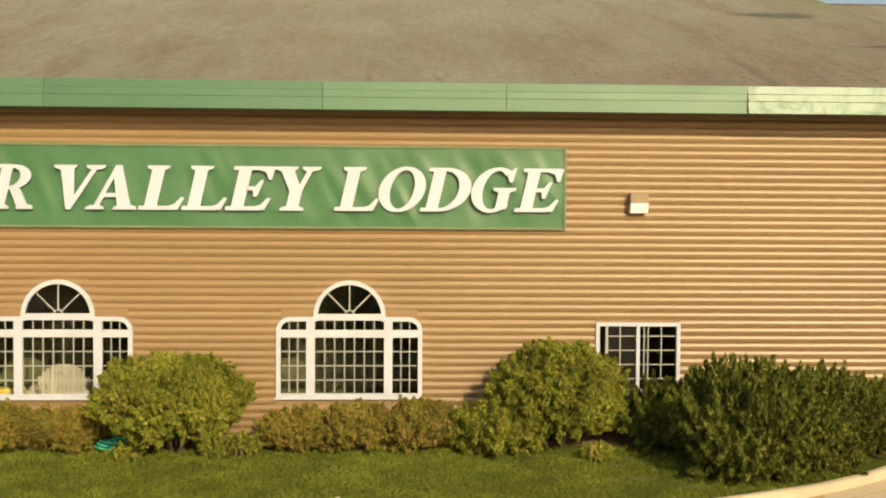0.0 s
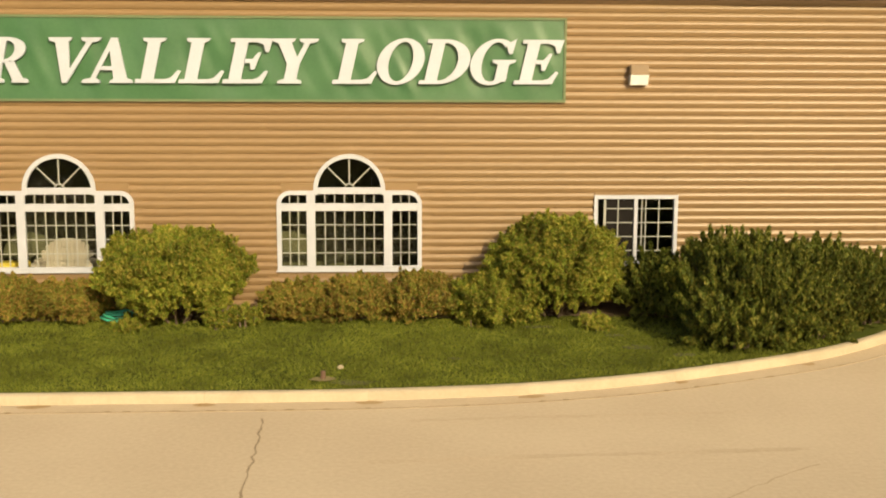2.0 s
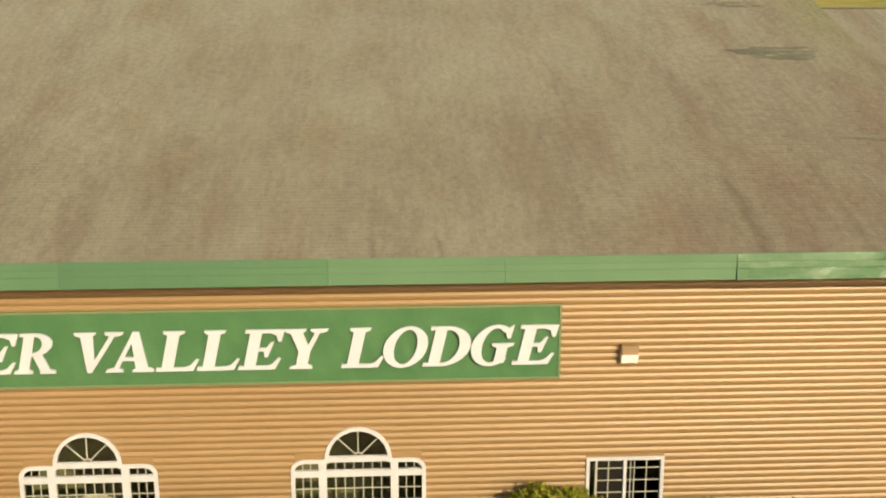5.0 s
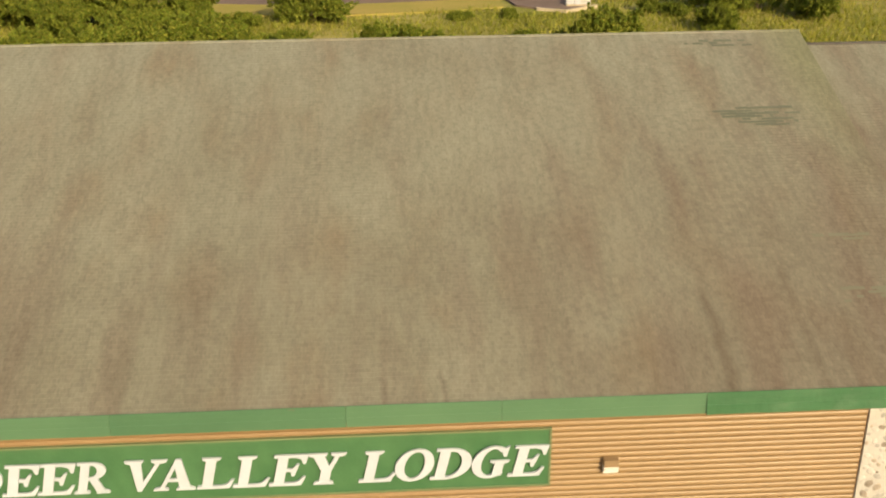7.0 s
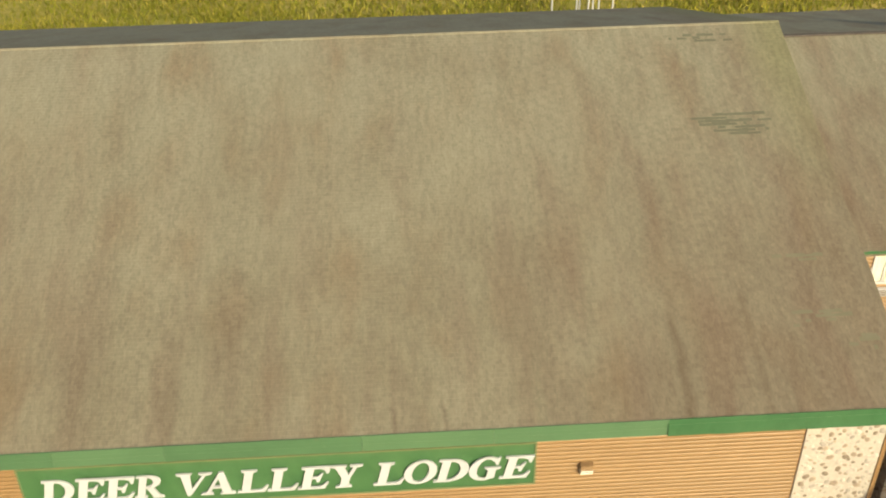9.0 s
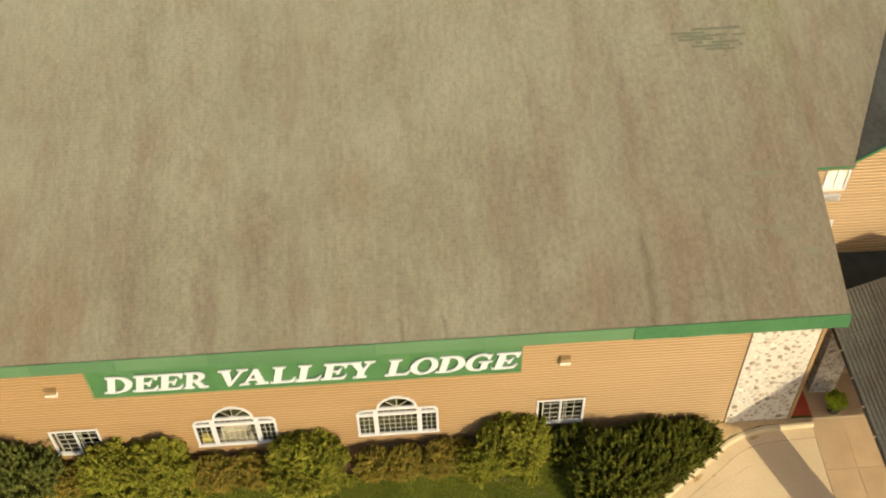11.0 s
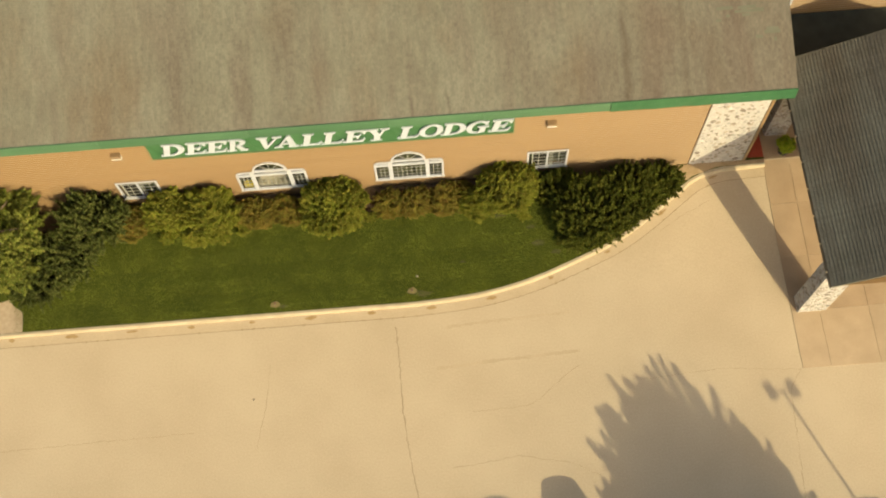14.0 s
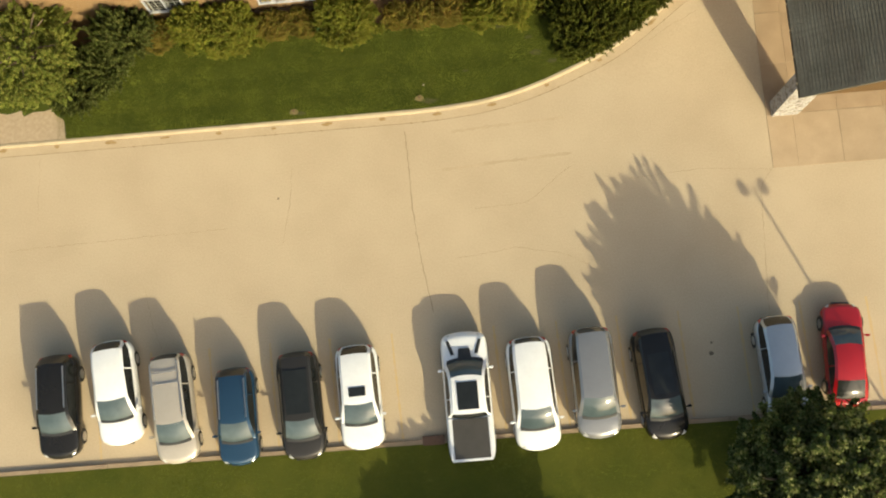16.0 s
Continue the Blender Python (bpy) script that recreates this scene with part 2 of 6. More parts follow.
KERB = mat("pale_kerb_concrete", (0.365, 0.302, 0.20), (0.44, 0.37, 0.255), 0.9, 1.5, 18, 0.003, vary=0.04)
GUTTER = mat("gutter_concrete", (0.47, 0.365, 0.235), (0.54, 0.43, 0.285), 0.9, 0.8, 14, 0.003, vary=0.02, grain=0.8)
CRACKDARK = mat("deep_crack", (0.22, 0.16, 0.095), (0.33, 0.25, 0.155), 0.95, 6, 40)
CRACK = mat("dark_crack", (0.37, 0.285, 0.18), (0.46, 0.36, 0.235), 0.95, 0.8, 30)
SOILSTAIN = mat("brown_silt", (0.31, 0.20, 0.08), (0.42, 0.295, 0.145), 0.95, 6, 40)
YELLOWLINE = mat("worn_yellow_paint", (0.56, 0.41, 0.19), (0.53, 0.40, 0.24), 0.9, 3, 25)
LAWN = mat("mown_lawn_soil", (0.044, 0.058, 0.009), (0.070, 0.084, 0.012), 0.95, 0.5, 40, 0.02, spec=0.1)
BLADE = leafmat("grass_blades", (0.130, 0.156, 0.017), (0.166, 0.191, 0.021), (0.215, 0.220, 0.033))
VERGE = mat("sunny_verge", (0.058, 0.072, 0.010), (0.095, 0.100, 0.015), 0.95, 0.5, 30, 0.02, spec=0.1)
DIRTYKERB = mat("dirty_kerb", (0.26, 0.19, 0.125), (0.38, 0.29, 0.19), 0.95, 1.2, 20, 0.003)
MULCH = mat("brown_mulch", (0.13, 0.085, 0.045), (0.19, 0.13, 0.07), 0.95, 3, 40, 0.02)
GRAVEL = mat("pale_gravel", (0.38, 0.29, 0.19), (0.48, 0.38, 0.26), 0.95, 6, 30, 0.02)
MEADOW = mat("dry_meadow", (0.165, 0.180, 0.028), (0.34, 0.29, 0.095), 0.95, 0.10, 1.1, 0.1, spec=0.1, grain=0.7)
TALLGRASS = mat("golden_grass_strip", (0.34, 0.265, 0.075), (0.27, 0.24, 0.055), 0.95, 0.25, 3.0, 0.05, spec=0.1)
ROADWAY = mat("brown_asphalt_road", (0.150, 0.105, 0.085), (0.185, 0.135, 0.110), 0.9, 0.4, 12, 0.004, spec=0.2)
BARK = mat("bark", (0.12, 0.085, 0.055), (0.18, 0.13, 0.085), 0.95, 8, 60, 0.02)
L_GREEN = leafmat("bright_shrub_leaf", (0.112, 0.155, 0.016), (0.204, 0.236, 0.024), (0.36, 0.28, 0.05))
L_DARK = leafmat("dark_yew_leaf", (0.046, 0.068, 0.008), (0.105, 0.128, 0.017), (0.215, 0.198, 0.034))
L_RED = leafmat("bronze_hedge_leaf", (0.122, 0.155, 0.019), (0.215, 0.195, 0.031), (0.34, 0.185, 0.05))
L_JUNIPER = leafmat("grey_juniper_leaf", (0.056, 0.078, 0.015), (0.105, 0.128, 0.028), (0.20, 0.205, 0.06))
L_TREE = leafmat("tree_leaf", (0.040, 0.064, 0.012), (0.10, 0.13, 0.03), (0.30, 0.30, 0.12))
L_FIELD = leafmat("meadow_bush_leaf", (0.105, 0.150, 0.014), (0.160, 0.200, 0.020), (0.26, 0.255, 0.036))
BLACK = mat("black_rubber", (0.015, 0.015, 0.015), (0.025, 0.025, 0.025), 0.7, 8, 60)
RIM = mat("alloy_rim", (0.5, 0.5, 0.5), (0.6, 0.6, 0.6), 0.3, 8, 60, metal=0.9)
CARGLASS = mat("tinted_car_glass", (0.014, 0.016, 0.016), (0.02, 0.022, 0.022), 0.12, 1, 2, spec=0.45)
# opaque blue-grey: the sky's reflection is put into the windscreen colour
WINDSCREEN = mat("windscreen_sky_reflection", (0.055, 0.078, 0.088), (0.085, 0.112, 0.122), 0.08, 1.2, 3, spec=0.6)
TRIMBLACK = mat("black_car_trim", (0.02, 0.02, 0.02), (0.03, 0.03, 0.03), 0.5, 5, 40)
TAILRED = mat("red_tail_lens", (0.35, 0.02, 0.015), (0.45, 0.03, 0.02), 0.15, 4, 40)
HEADLENS = mat("clear_head_lens", (0.5, 0.5, 0.48), (0.6, 0.6, 0.58), 0.12, 4, 40, spec=0.7)
REDMAT = mat("red_entry_mat", (0.30, 0.045, 0.02), (0.36, 0.06, 0.03), 0.9, 4, 60, 0.005)
TEAL = mat("teal_hose_plastic", (0.05, 0.42, 0.27), (0.07, 0.48, 0.32), 0.4, 4, 40)
RUST = mat("rusty_cap", (0.11, 0.062, 0.038), (0.16, 0.09, 0.055), 0.8, 8, 60)


# ---- building helpers ----
def obj(name, me, material=None, parent=None, label=""):
    ob = new(name, me)
    if material is not None and not me.materials:
        me.materials.append(material)
    if parent is not None:
        ob.parent = parent
    if label:
        ob["label"] = label
    return ob


def part(name, bm, material, parent=None, label="", smooth=False):
    me = bpy.data.meshes.new(name)
    bm.normal_update()
    bm.to_mesh(me)
    bm.free()
    if smooth:
        me.shade_smooth()
    return obj(name, me, material, parent, label)


def raw(name, verts, faces, material, parent=None, label=""):
    me = bpy.data.meshes.new(name)
    me.from_pydata(verts, [], faces)
    me.update()
    return obj(name, me, material, parent, label)


def box(bm, x0, x1, y0, y1, z0, z1, bevel=0.0):
    vs = [bm.verts.new((x, y, z)) for x in (x0, x1) for y in (y0, y1) for z in (z0, z1)]
    fs = [bm.faces.new([vs[i] for i in q]) for q in ((0, 1, 3, 2), (4, 6, 7, 5), (0, 4, 5, 1), (2, 3, 7, 6), (0, 2, 6, 4), (1, 5, 7, 3))]
    if bevel:
        es = list({e for f in fs for e in f.edges})
        bmesh.ops.bevel(bm, geom=es, offset=bevel, segments=2, affect="EDGES")
    return vs


def boxpart(name, dims, material, parent=None, label="", bevel=0.0):
    bm = bmesh.new()
    box(bm, *dims, bevel=bevel)
    return part(name, bm, material, parent, label)


def thing(name, at, label, category, group="", kind=""):
    ob = new(name)
    ob.location = at
    return tagged(ob, label, category, group, kind)


def rise(y):
    """The lot lies level and climbs gently to the building."""
    return 0.30 * min(max((y + 6.0) / 6.0, 0.0), 1.0) ** 2


rng = np.random.default_rng(7)


def leaves(name, pts, nrm, size, material, parent, label="", long=1.6, kind="", upright=0.0):
    """Many small pointed leaves at pts, facing roughly along nrm: one mesh."""
    n = len(pts)
    r = rng.normal(size=(n, 3))
    nr = nrm + 0.7 * r
    nr /= np.linalg.norm(nr, axis=1)[:, None]
    a = np.cross(nr, rng.normal(size=(n, 3)))
    if upright:
        a = a + upright * (nrm + np.array([0, 0, 0.7]))
    a /= np.linalg.norm(a, axis=1)[:, None]
    b = np.cross(nr, a)
    b /= np.linalg.norm(b, axis=1)[:, None]
    s = (size * rng.uniform(0.6, 1.4, n))[:, None]
    v = np.stack([pts - a * s * long * 0.5, pts + b * s * 0.5 + nr * s * 0.12, pts + a * s * long * 0.5, pts - b * s * 0.5 + nr * s * 0.12], 1).reshape(-1, 3)
    f = np.arange(4 * n).reshape(-1, 4)
    ob = raw(name, v.tolist(), f.tolist(), material, parent, label)
    if kind:
        ob["kind"] = kind
    return ob


def clumps(centre, radii, count, spread, per, lower=-0.75, seed=1, uneven=1.0):
    """Leaf places in clumps on an uneven ellipsoid, with gaps between the clumps."""
    g = np.random.default_rng(seed)
    d = g.normal(size=(count, 3))
    d /= np.linalg.norm(d, axis=1)[:, None]
    d = d[d[:, 2] > lower]
    lump = np.array([0.82 + 0.36 * uneven * noise.noise(Vector((*(x * 1.7 + seed),))) + 0.12 * noise.noise(Vector((*(x * 5 + seed),))) for x in d])
    c = d * (lump * g.uniform(0.72, 1.06, len(d)))[:, None]
    k = np.repeat(np.arange(len(c)), per)
    off = g.normal(size=(len(k), 3)) * spread
    p = c[k] * np.array(radii) + off + np.array(centre)
    nrm = c[k] / np.array(radii) + 0.35 * off / spread * 0.3 + np.array([0, 0, 0.25])
    return p, nrm / np.linalg.norm(nrm, axis=1)[:, None]


def limb(bm, a, b, r0, r1, n=7):
    a, b = Vector(a), Vector(b)
    q = (b - a).to_track_quat("Z", "Y").to_matrix()
    ring = lambda c, r: [bm.verts.new(c + q @ Vector((r * math.cos(i * math.tau / n), r * math.sin(i * math.tau / n), 0))) for i in range(n)]
    u, w = ring(a, r0), ring(b, r1)
    for i in range(n):
        bm.faces.new((u[i], u[(i + 1) % n], w[(i + 1) % n], w[i]))
    bm.faces.new(w)


def stems(parent, base, top, spread, count, r, seed, trunk=0.0, label=""):
    g = random.Random(seed)
    bm = bmesh.new()
    start = Vector(base)
    if trunk:
        fork = Vector((base[0], base[1], base[2] + trunk))
        limb(bm, start - Vector((0, 0, 0.1)), fork, r * 1.6, r * 1.1)
        limb(bm, fork, Vector((base[0], base[1], top * 0.74)), r * 1.1, r * 0.2)
        start = fork
    for i in range(count):
        a = math.tau * i / count + g.uniform(-0.3, 0.3)
        z0 = start.z + (g.uniform(0, 0.5) * (top - start.z) if trunk else 0)
        s = Vector((start.x, start.y, z0)) if trunk else start + Vector((0.15 * math.cos(a), 0.15 * math.sin(a), -0.05))
        e = Vector((base[0] + spread * math.cos(a) * g.uniform(0.6, 0.9), base[1] + spread * math.sin(a) * g.uniform(0.6, 0.9), z0 + (top - z0) * g.uniform(0.5, 0.8)))
        mid = s.lerp(e, 0.5) + Vector((0, 0, 0.1 * (top - z0)))
        limb(bm, s, mid, r * 0.7, r * 0.45, 5)
        limb(bm, mid, e, r * 0.45, r * 0.12, 5)
    return part("trunk" if trunk else "stem_cluster", bm, BARK, parent, label)


def sprays(centre, radii, count, length, width, per, lower=-0.6, seed=1, uneven=1.0, up=0.6, tuck=0.0, core=0.42):
    """Leaf places along many short shoots that grow outwards from an uneven ellipsoid, dark gaps between them, and a looser core."""
    g = np.random.default_rng(seed)
    d = g.normal(size=(count * 2, 3))
    d /= np.linalg.norm(d, axis=1)[:, None]
    d = d[d[:, 2] > lower][:count]
    rad = np.array(radii)
    lump = np.array([0.80 + 0.30 * uneven * noise.noise(Vector(x * 1.6 + seed)) + 0.20 * uneven * noise.noise(Vector(x * 4.2 + seed)) for x in d])
    root = d * (lump * g.uniform(0.84, 1.0, len(d)))[:, None] * rad
    way = d / rad * rad.mean() + np.array([0, 0, up]) + 0.28 * g.normal(size=d.shape)
    way /= np.linalg.norm(way, axis=1)[:, None]
    k = np.repeat(np.arange(len(d)), per)
    s = g.uniform(0, 1, len(k)) ** 0.8
    size = g.uniform(0.55, 1.3, len(d))[k]
    side = g.normal(size=(len(k), 3))
    side /= np.linalg.norm(side, axis=1)[:, None]
    thick = width * size * (1 - 0.85 * s ** 1.5) * g.uniform(0.4, 1.0, len(k))
    p = root[k] + way[k] * (length * size * s)[:, None] + side * thick[:, None]
    nrm = 0.6 * side + 0.4 * way[k] + np.array([0, 0, 1.25])
    m = int(len(k) * core)
    j = g.integers(0, len(d), m)
    inner = root[j] * g.uniform(0.6, 0.98, m)[:, None] + g.normal(size=(m, 3)) * width * 0.8
    p, nrm = np.vstack([p, inner]), np.vstack([nrm, d[j] * 0.5 + np.array([0, 0, 0.9])])
    if tuck:
        # the skirt draws in towards the stems
        low = np.clip((0.1 * rad[2] - p[:, 2]) / rad[2], 0, 1)
        p[:, :2] *= (1 - tuck * low)[:, None]
    return p + np.array(centre), nrm / np.linalg.norm(nrm, axis=1)[:, None]


def shrub(name, x, y, z, rx, ry, h, material, label, category, leaf=0.04, count=800, per=60, seed=1, group="", lower=-0.7, long=2.0, upright=0.6, lump=1.0, shoot=0.3, width=0.085, up=0.6, tuck=0.0):
    s = thing(name, (x, y, z), label, category, group)
    stems(s, (0, 0, 0), h, min(rx, ry), 9, 0.035, seed)
    p, nr = sprays((0, 0, h * 0.48), (rx, ry, h * 0.5), count, shoot, width, per, lower, seed, lump, up, tuck)
    p[:, 2] = np.maximum(p[:, 2], 0.03)
    leaves("foliage", p, nr, leaf, material, s, long=long, upright=upright)
    return s


# ---- ground, lawn, kerbs ----
def kerb_line(x):
    """The lawn's edge along the drive: straight, then sweeping up to the stone corner."""
    pts = ((-60, -5.36), (-16.5, -5.33), (0.1, -5.30), (2.7, -5.10), (4.8, -4.62), (6.4, -4.02), (8.6, -3.14), (10.2, -2.04), (11.4, -1.12), (12.1, -0.62), (13.2, -0.28), (15.3, -0.2))
    for (a, b), (c, d) in zip(pts, pts[1:]):
        if x <= c:
            k = (x - a) / (c - a)
            return b + (d - b) * k
    return pts[-1][1]


def smooth_kerb(x):
    return sum(kerb_line(x + d) for d in (-0.8, -0.4, 0, 0.4, 0.8)) / 5 if x < 11.5 else sum(kerb_line(x + d) for d in (-0.25, 0, 0.25)) / 3


KX = [-60, -45, -30, -26] + [-24.57 + 0.5 * i for i in range(80)] + [15.3]
KP = [Vector((x, smooth_kerb(x), 0)) for x in KX]
KN = []
for i, p in enumerate(KP):
    t = (KP[min(i + 1, len(KP) - 1)] - KP[max(i - 1, 0)]).normalized()
    KN.append(Vector((t.y, -t.x, 0)))


def ribbon(name, offs, material, parent=None, label="", i0=0, i1=None):
    """A strip along the kerb: offs are (metres out from the lawn's edge, height above the lot)."""
    i1 = len(KP) if i1 is None else i1
    v, f, k = [], [], len(offs)
    for p, nn in zip(KP[i0:i1], KN[i0:i1]):
        for o, h in offs:
            q = p + nn * o
            v.append((q.x, q.y, rise(q.y) + h))
    for i in range(i1 - i0 - 1):
        for j in range(k - 1):
            f.append((i * k + j, i * k + j + 1, (i + 1) * k + j + 1, (i + 1) * k + j))
    return raw(name, v, f, material, parent, label)


# the lot and the land: one sheet to the horizon
ys = [-1500, -300, -80, -40, -20.3, -12, -6, -5, -4, -3, -2, -1, 0, 3, 16, 28]
xs = [-1500, -300, -80, -40, -20, 0, 8, 12, 16, 20, 40, 80, 300, 1500]
v = [(x, y, rise(y) if y < 16 else 0.3) for y in ys for x in xs]
f = [(j * len(xs) + i, j * len(xs) + i + 1, (j + 1) * len(xs) + i + 1, (j + 1) * len(xs) + i) for j in range(len(ys) - 1) for i in range(len(xs) - 1)]
tagged(raw("ground", v, f, LOT), "worn tan concrete car park and drive", "ground", kind="structure")

def meadow_z(x, y):
    """The meadow rolls a little, lies level at the road and climbs slowly far off."""
    far = min(max((y - 30) / 12, 0), 1)
    return 0.3 - 0.35 * far + 0.12 * far * noise.noise(Vector((x * 0.06, y * 0.06, 3))) + 0.03 * max(0, y - 120)


bm = bmesh.new()
N = 110
grid = []
for j in range(N + 1):
    y = 27.9 + 420 * (j / N) ** 1.7
    grid.append([bm.verts.new((-240 + 560 * i / N, y, meadow_z(-240 + 560 * i / N, y))) for i in range(N + 1)])
for j in range(N):
    for i in range(N):
        bm.faces.new((grid[j][i], grid[j][i + 1], grid[j + 1][i + 1], grid[j + 1][i]))
tagged(part("meadow_ground", bm, MEADOW, smooth=True), "dry rolling meadow with yellow grass behind the building", "meadow", kind="structure")

# raised lawn between the drive and the building
v, f = [], []
ROWSL = 14
for p, nn in zip(KP, KN):
    for j in range(ROWSL + 1):
        k = j / ROWSL
        y = p.y + (0.12 - p.y) * k
        v.append((p.x, y, rise(y) + 0.14 + 0.04 * math.sin(k * 3.0) + 0.012 * noise.noise(Vector((p.x * 2, y * 2, 0)))))
for i in range(len(KP) - 1):
    for j in range(ROWSL):
        a = i * (ROWSL + 1) + j
        f.append((a, a + ROWSL + 1, a + ROWSL + 2, a + 1))
tagged(raw("lawn_ground", v, f, LAWN), "mown green lawn behind the pale kerb", "lawn", kind="structure")


def lawn_z(x, y):
    k = min(max((y - smooth_kerb(x)) / (0.12 - smooth_kerb(x)), 0), 1)
    return rise(y) + 0.14 + 0.04 * math.sin(k * 3.0)


def blades(name, n, xr, yr, zf, inside, label):
    g = np.random.default_rng(5)
    x, y = g.uniform(*xr, n), g.uniform(*yr, n)
    ok = np.array([inside(a, b) for a, b in zip(x, y)])
    x, y = x[ok], y[ok]
    z = np.array([zf(a, b) for a, b in zip(x, y)])
    h = g.uniform(0.03, 0.06, len(x))
    a, w = g.uniform(0, math.tau, len(x)), g.uniform(0.006, 0.012, len(x))
    lean = g.normal(size=(len(x), 2)) * 0.025
    lean[:, 0] += np.where(np.floor(y / 0.62) % 2 == 0, 0.022, -0.022)
    p = np.stack([x, y, z - 0.005], 1)
    d = np.stack([np.cos(a) * w, np.sin(a) * w, 0 * a], 1)
    tip = p + np.stack([lean[:, 0], lean[:, 1], h], 1)
    vv = np.stack([p - d, p + d, tip], 1).reshape(-1, 3)
    tagged(raw(name, vv.tolist(), np.arange(len(vv)).reshape(-1, 3).tolist(), BLADE), label, "grass", kind="stuff")


blades("lawn_grass", 190000, (-17, 9), (-5.3, -0.4), lawn_z, lambda x, y: y > smooth_kerb(x) + 0.03 and y < -1.02 + 0.22 * noise.noise(Vector((x, 0, 0))), "short mown grass blades on the lawn")

# gravel patch and mulch bed beside the wall
raw_g = [(-60, -5.34), (-16.6, -5.32), (-16.65, -4.5), (-17.5, -3.4), (-24, -2.6), (-60, -2.5)]
tagged(raw("gravel_bed", [(x, y, rise(y) + 0.162) for x, y in raw_g], [tuple(range(6))], GRAVEL), "pale gravel bed beside the lawn", "gravel", kind="structure")
v, f = [], []
for i in range(76):
    x = -26 + 0.5 * i
    y1 = max(-1.12 - (0.25 * noise.noise(Vector((x * 0.6, 2, 0)))) - (0.5 if 6.0 < x < 11 else 0), smooth_kerb(x) + 0.05)
    for y in (y1, (y1 + 0.1) / 2, 0.1):
        v.append((x, y, lawn_z(x, y) + 0.022))
for i in range(75):
    for j in range(2):
        f.append((i * 3 + j, i * 3 + 3 + j, i * 3 + 4 + j, i * 3 + 1 + j))
tagged(raw("mulch_bed", v, f, MULCH), "brown mulch bed under the shrubs along the wall", "mulch", kind="structure")

# kerb stones with joints, gutter pan
kerb = thing("kerb", (0, 0, 0), "pale concrete kerb with silted joints round the lawn", "kerb", kind="structure")
i = 0
while i < len(KP) - 1:
    j = min(i + (5 if i > 3 else 1), len(KP) - 1)
    sec = [(-0.005, 0.02), (-0.005, 0.150), (0.02, 0.158), (0.10, 0.156), (0.135, 0.13), (0.165, 0.0)]
    ribbon("kerb_stone", sec, KERB, kerb, i0=i, i1=j + 1)
    i = j
gutter = ribbon("gutter", [(0.16, 0.004), (0.30, 0.006), (0.58, 0.010), (0.60, 0.0)], GUTTER)
tagged(gutter, "shallow concrete gutter beside the kerb", "gutter", kind="structure")
ribbon("gutter_joint", [(0.580, 0.0135), (0.60, 0.0135)], CRACKDARK, gutter)

# lower kerb and lawn behind the parked cars
lower = thing("parking_kerb", (0, 0, 0), "low concrete kerb at the head of the bays", "kerb", kind="structure")
for i in range(26):
    boxpart("kerb_stone", (-42 + 3 * i, -42 + 3 * i + 2.988, -20.30, -20.10, -0.05, 0.13), DIRTYKERB, lower, bevel=0.02)
bm = bmesh.new()
gx, gy = [-300, -60, -40] + [-24 + 2 * i for i in range(25)] + [40, 60, 300], [-20.3, -20.8, -21.6, -23, -25, -30, -60, -300]
gr = [[bm.verts.new((x, y, 0.12 + 0.03 * noise.noise(Vector((x * 0.5, y * 0.5, 9))))) for x in gx] for y in gy]
for a, b in zip(gr, gr[1:]):
    for i in range(len(gx) - 1):
        bm.faces.new((a[i], b[i], b[i + 1], a[i + 1]))
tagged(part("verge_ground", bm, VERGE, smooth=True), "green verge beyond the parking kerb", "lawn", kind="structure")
blades("verge_grass", 50000, (-20, 22), (-23.5, -20.32), lambda x, y: 0.12, lambda x, y: True, "short green grass of the verge")
DRAIN = boxpart("drain_grate", (-1.25, -0.3, -20.36, -19.95, 0.0, 0.155), RUST, bevel=0.01)
tagged(DRAIN, "rusty brown storm drain inlet in the kerb", "drain")

# ---- the lodge ----
lodge = thing("lodge_building", (0, 0, 0), "tan log-sided lodge with shingle roof and green fascia", "building")
X0, X1 = -26.0, 14.42
BASE, TOP, COURSE = 0.30, 6.86, 0.156
WIN = [("arch", -0.045, 1.16), ("arch", -5.78, 1.16), ("slide", 5.775, 1.24), ("slide", -11.37, 1.24)]


def opening(kind, cx, z0, z):
    """The half width of a window's opening at height z, or none."""
    if kind == "slide":
        return 0.86 if z0 - 0.02 < z < z0 + 1.44 else 0
    dz = z - z0
    if 0 < dz < 1.42:
        return 1.455
    if dz < 1.62:
        return 1.455 - 0.28 * (1 - math.sqrt(max(0, 1 - ((dz - 1.42) / 0.2) ** 2))) if dz > 0 else 0
    if dz < 2.35:
        return math.sqrt(max(0, 0.72 ** 2 - (dz - 1.63) ** 2))
    return 0


wall = part("wall", bmesh.new(), WALLBACK, lodge)
PROFILE = [(0.004, 0.0), (0.0, 0.002), (-0.010, 0.026), (-0.022, 0.06), (-0.028, 0.082), (-0.025, 0.098), (-0.012, 0.130), (0.0, 0.153), (0.004, 0.1545)]


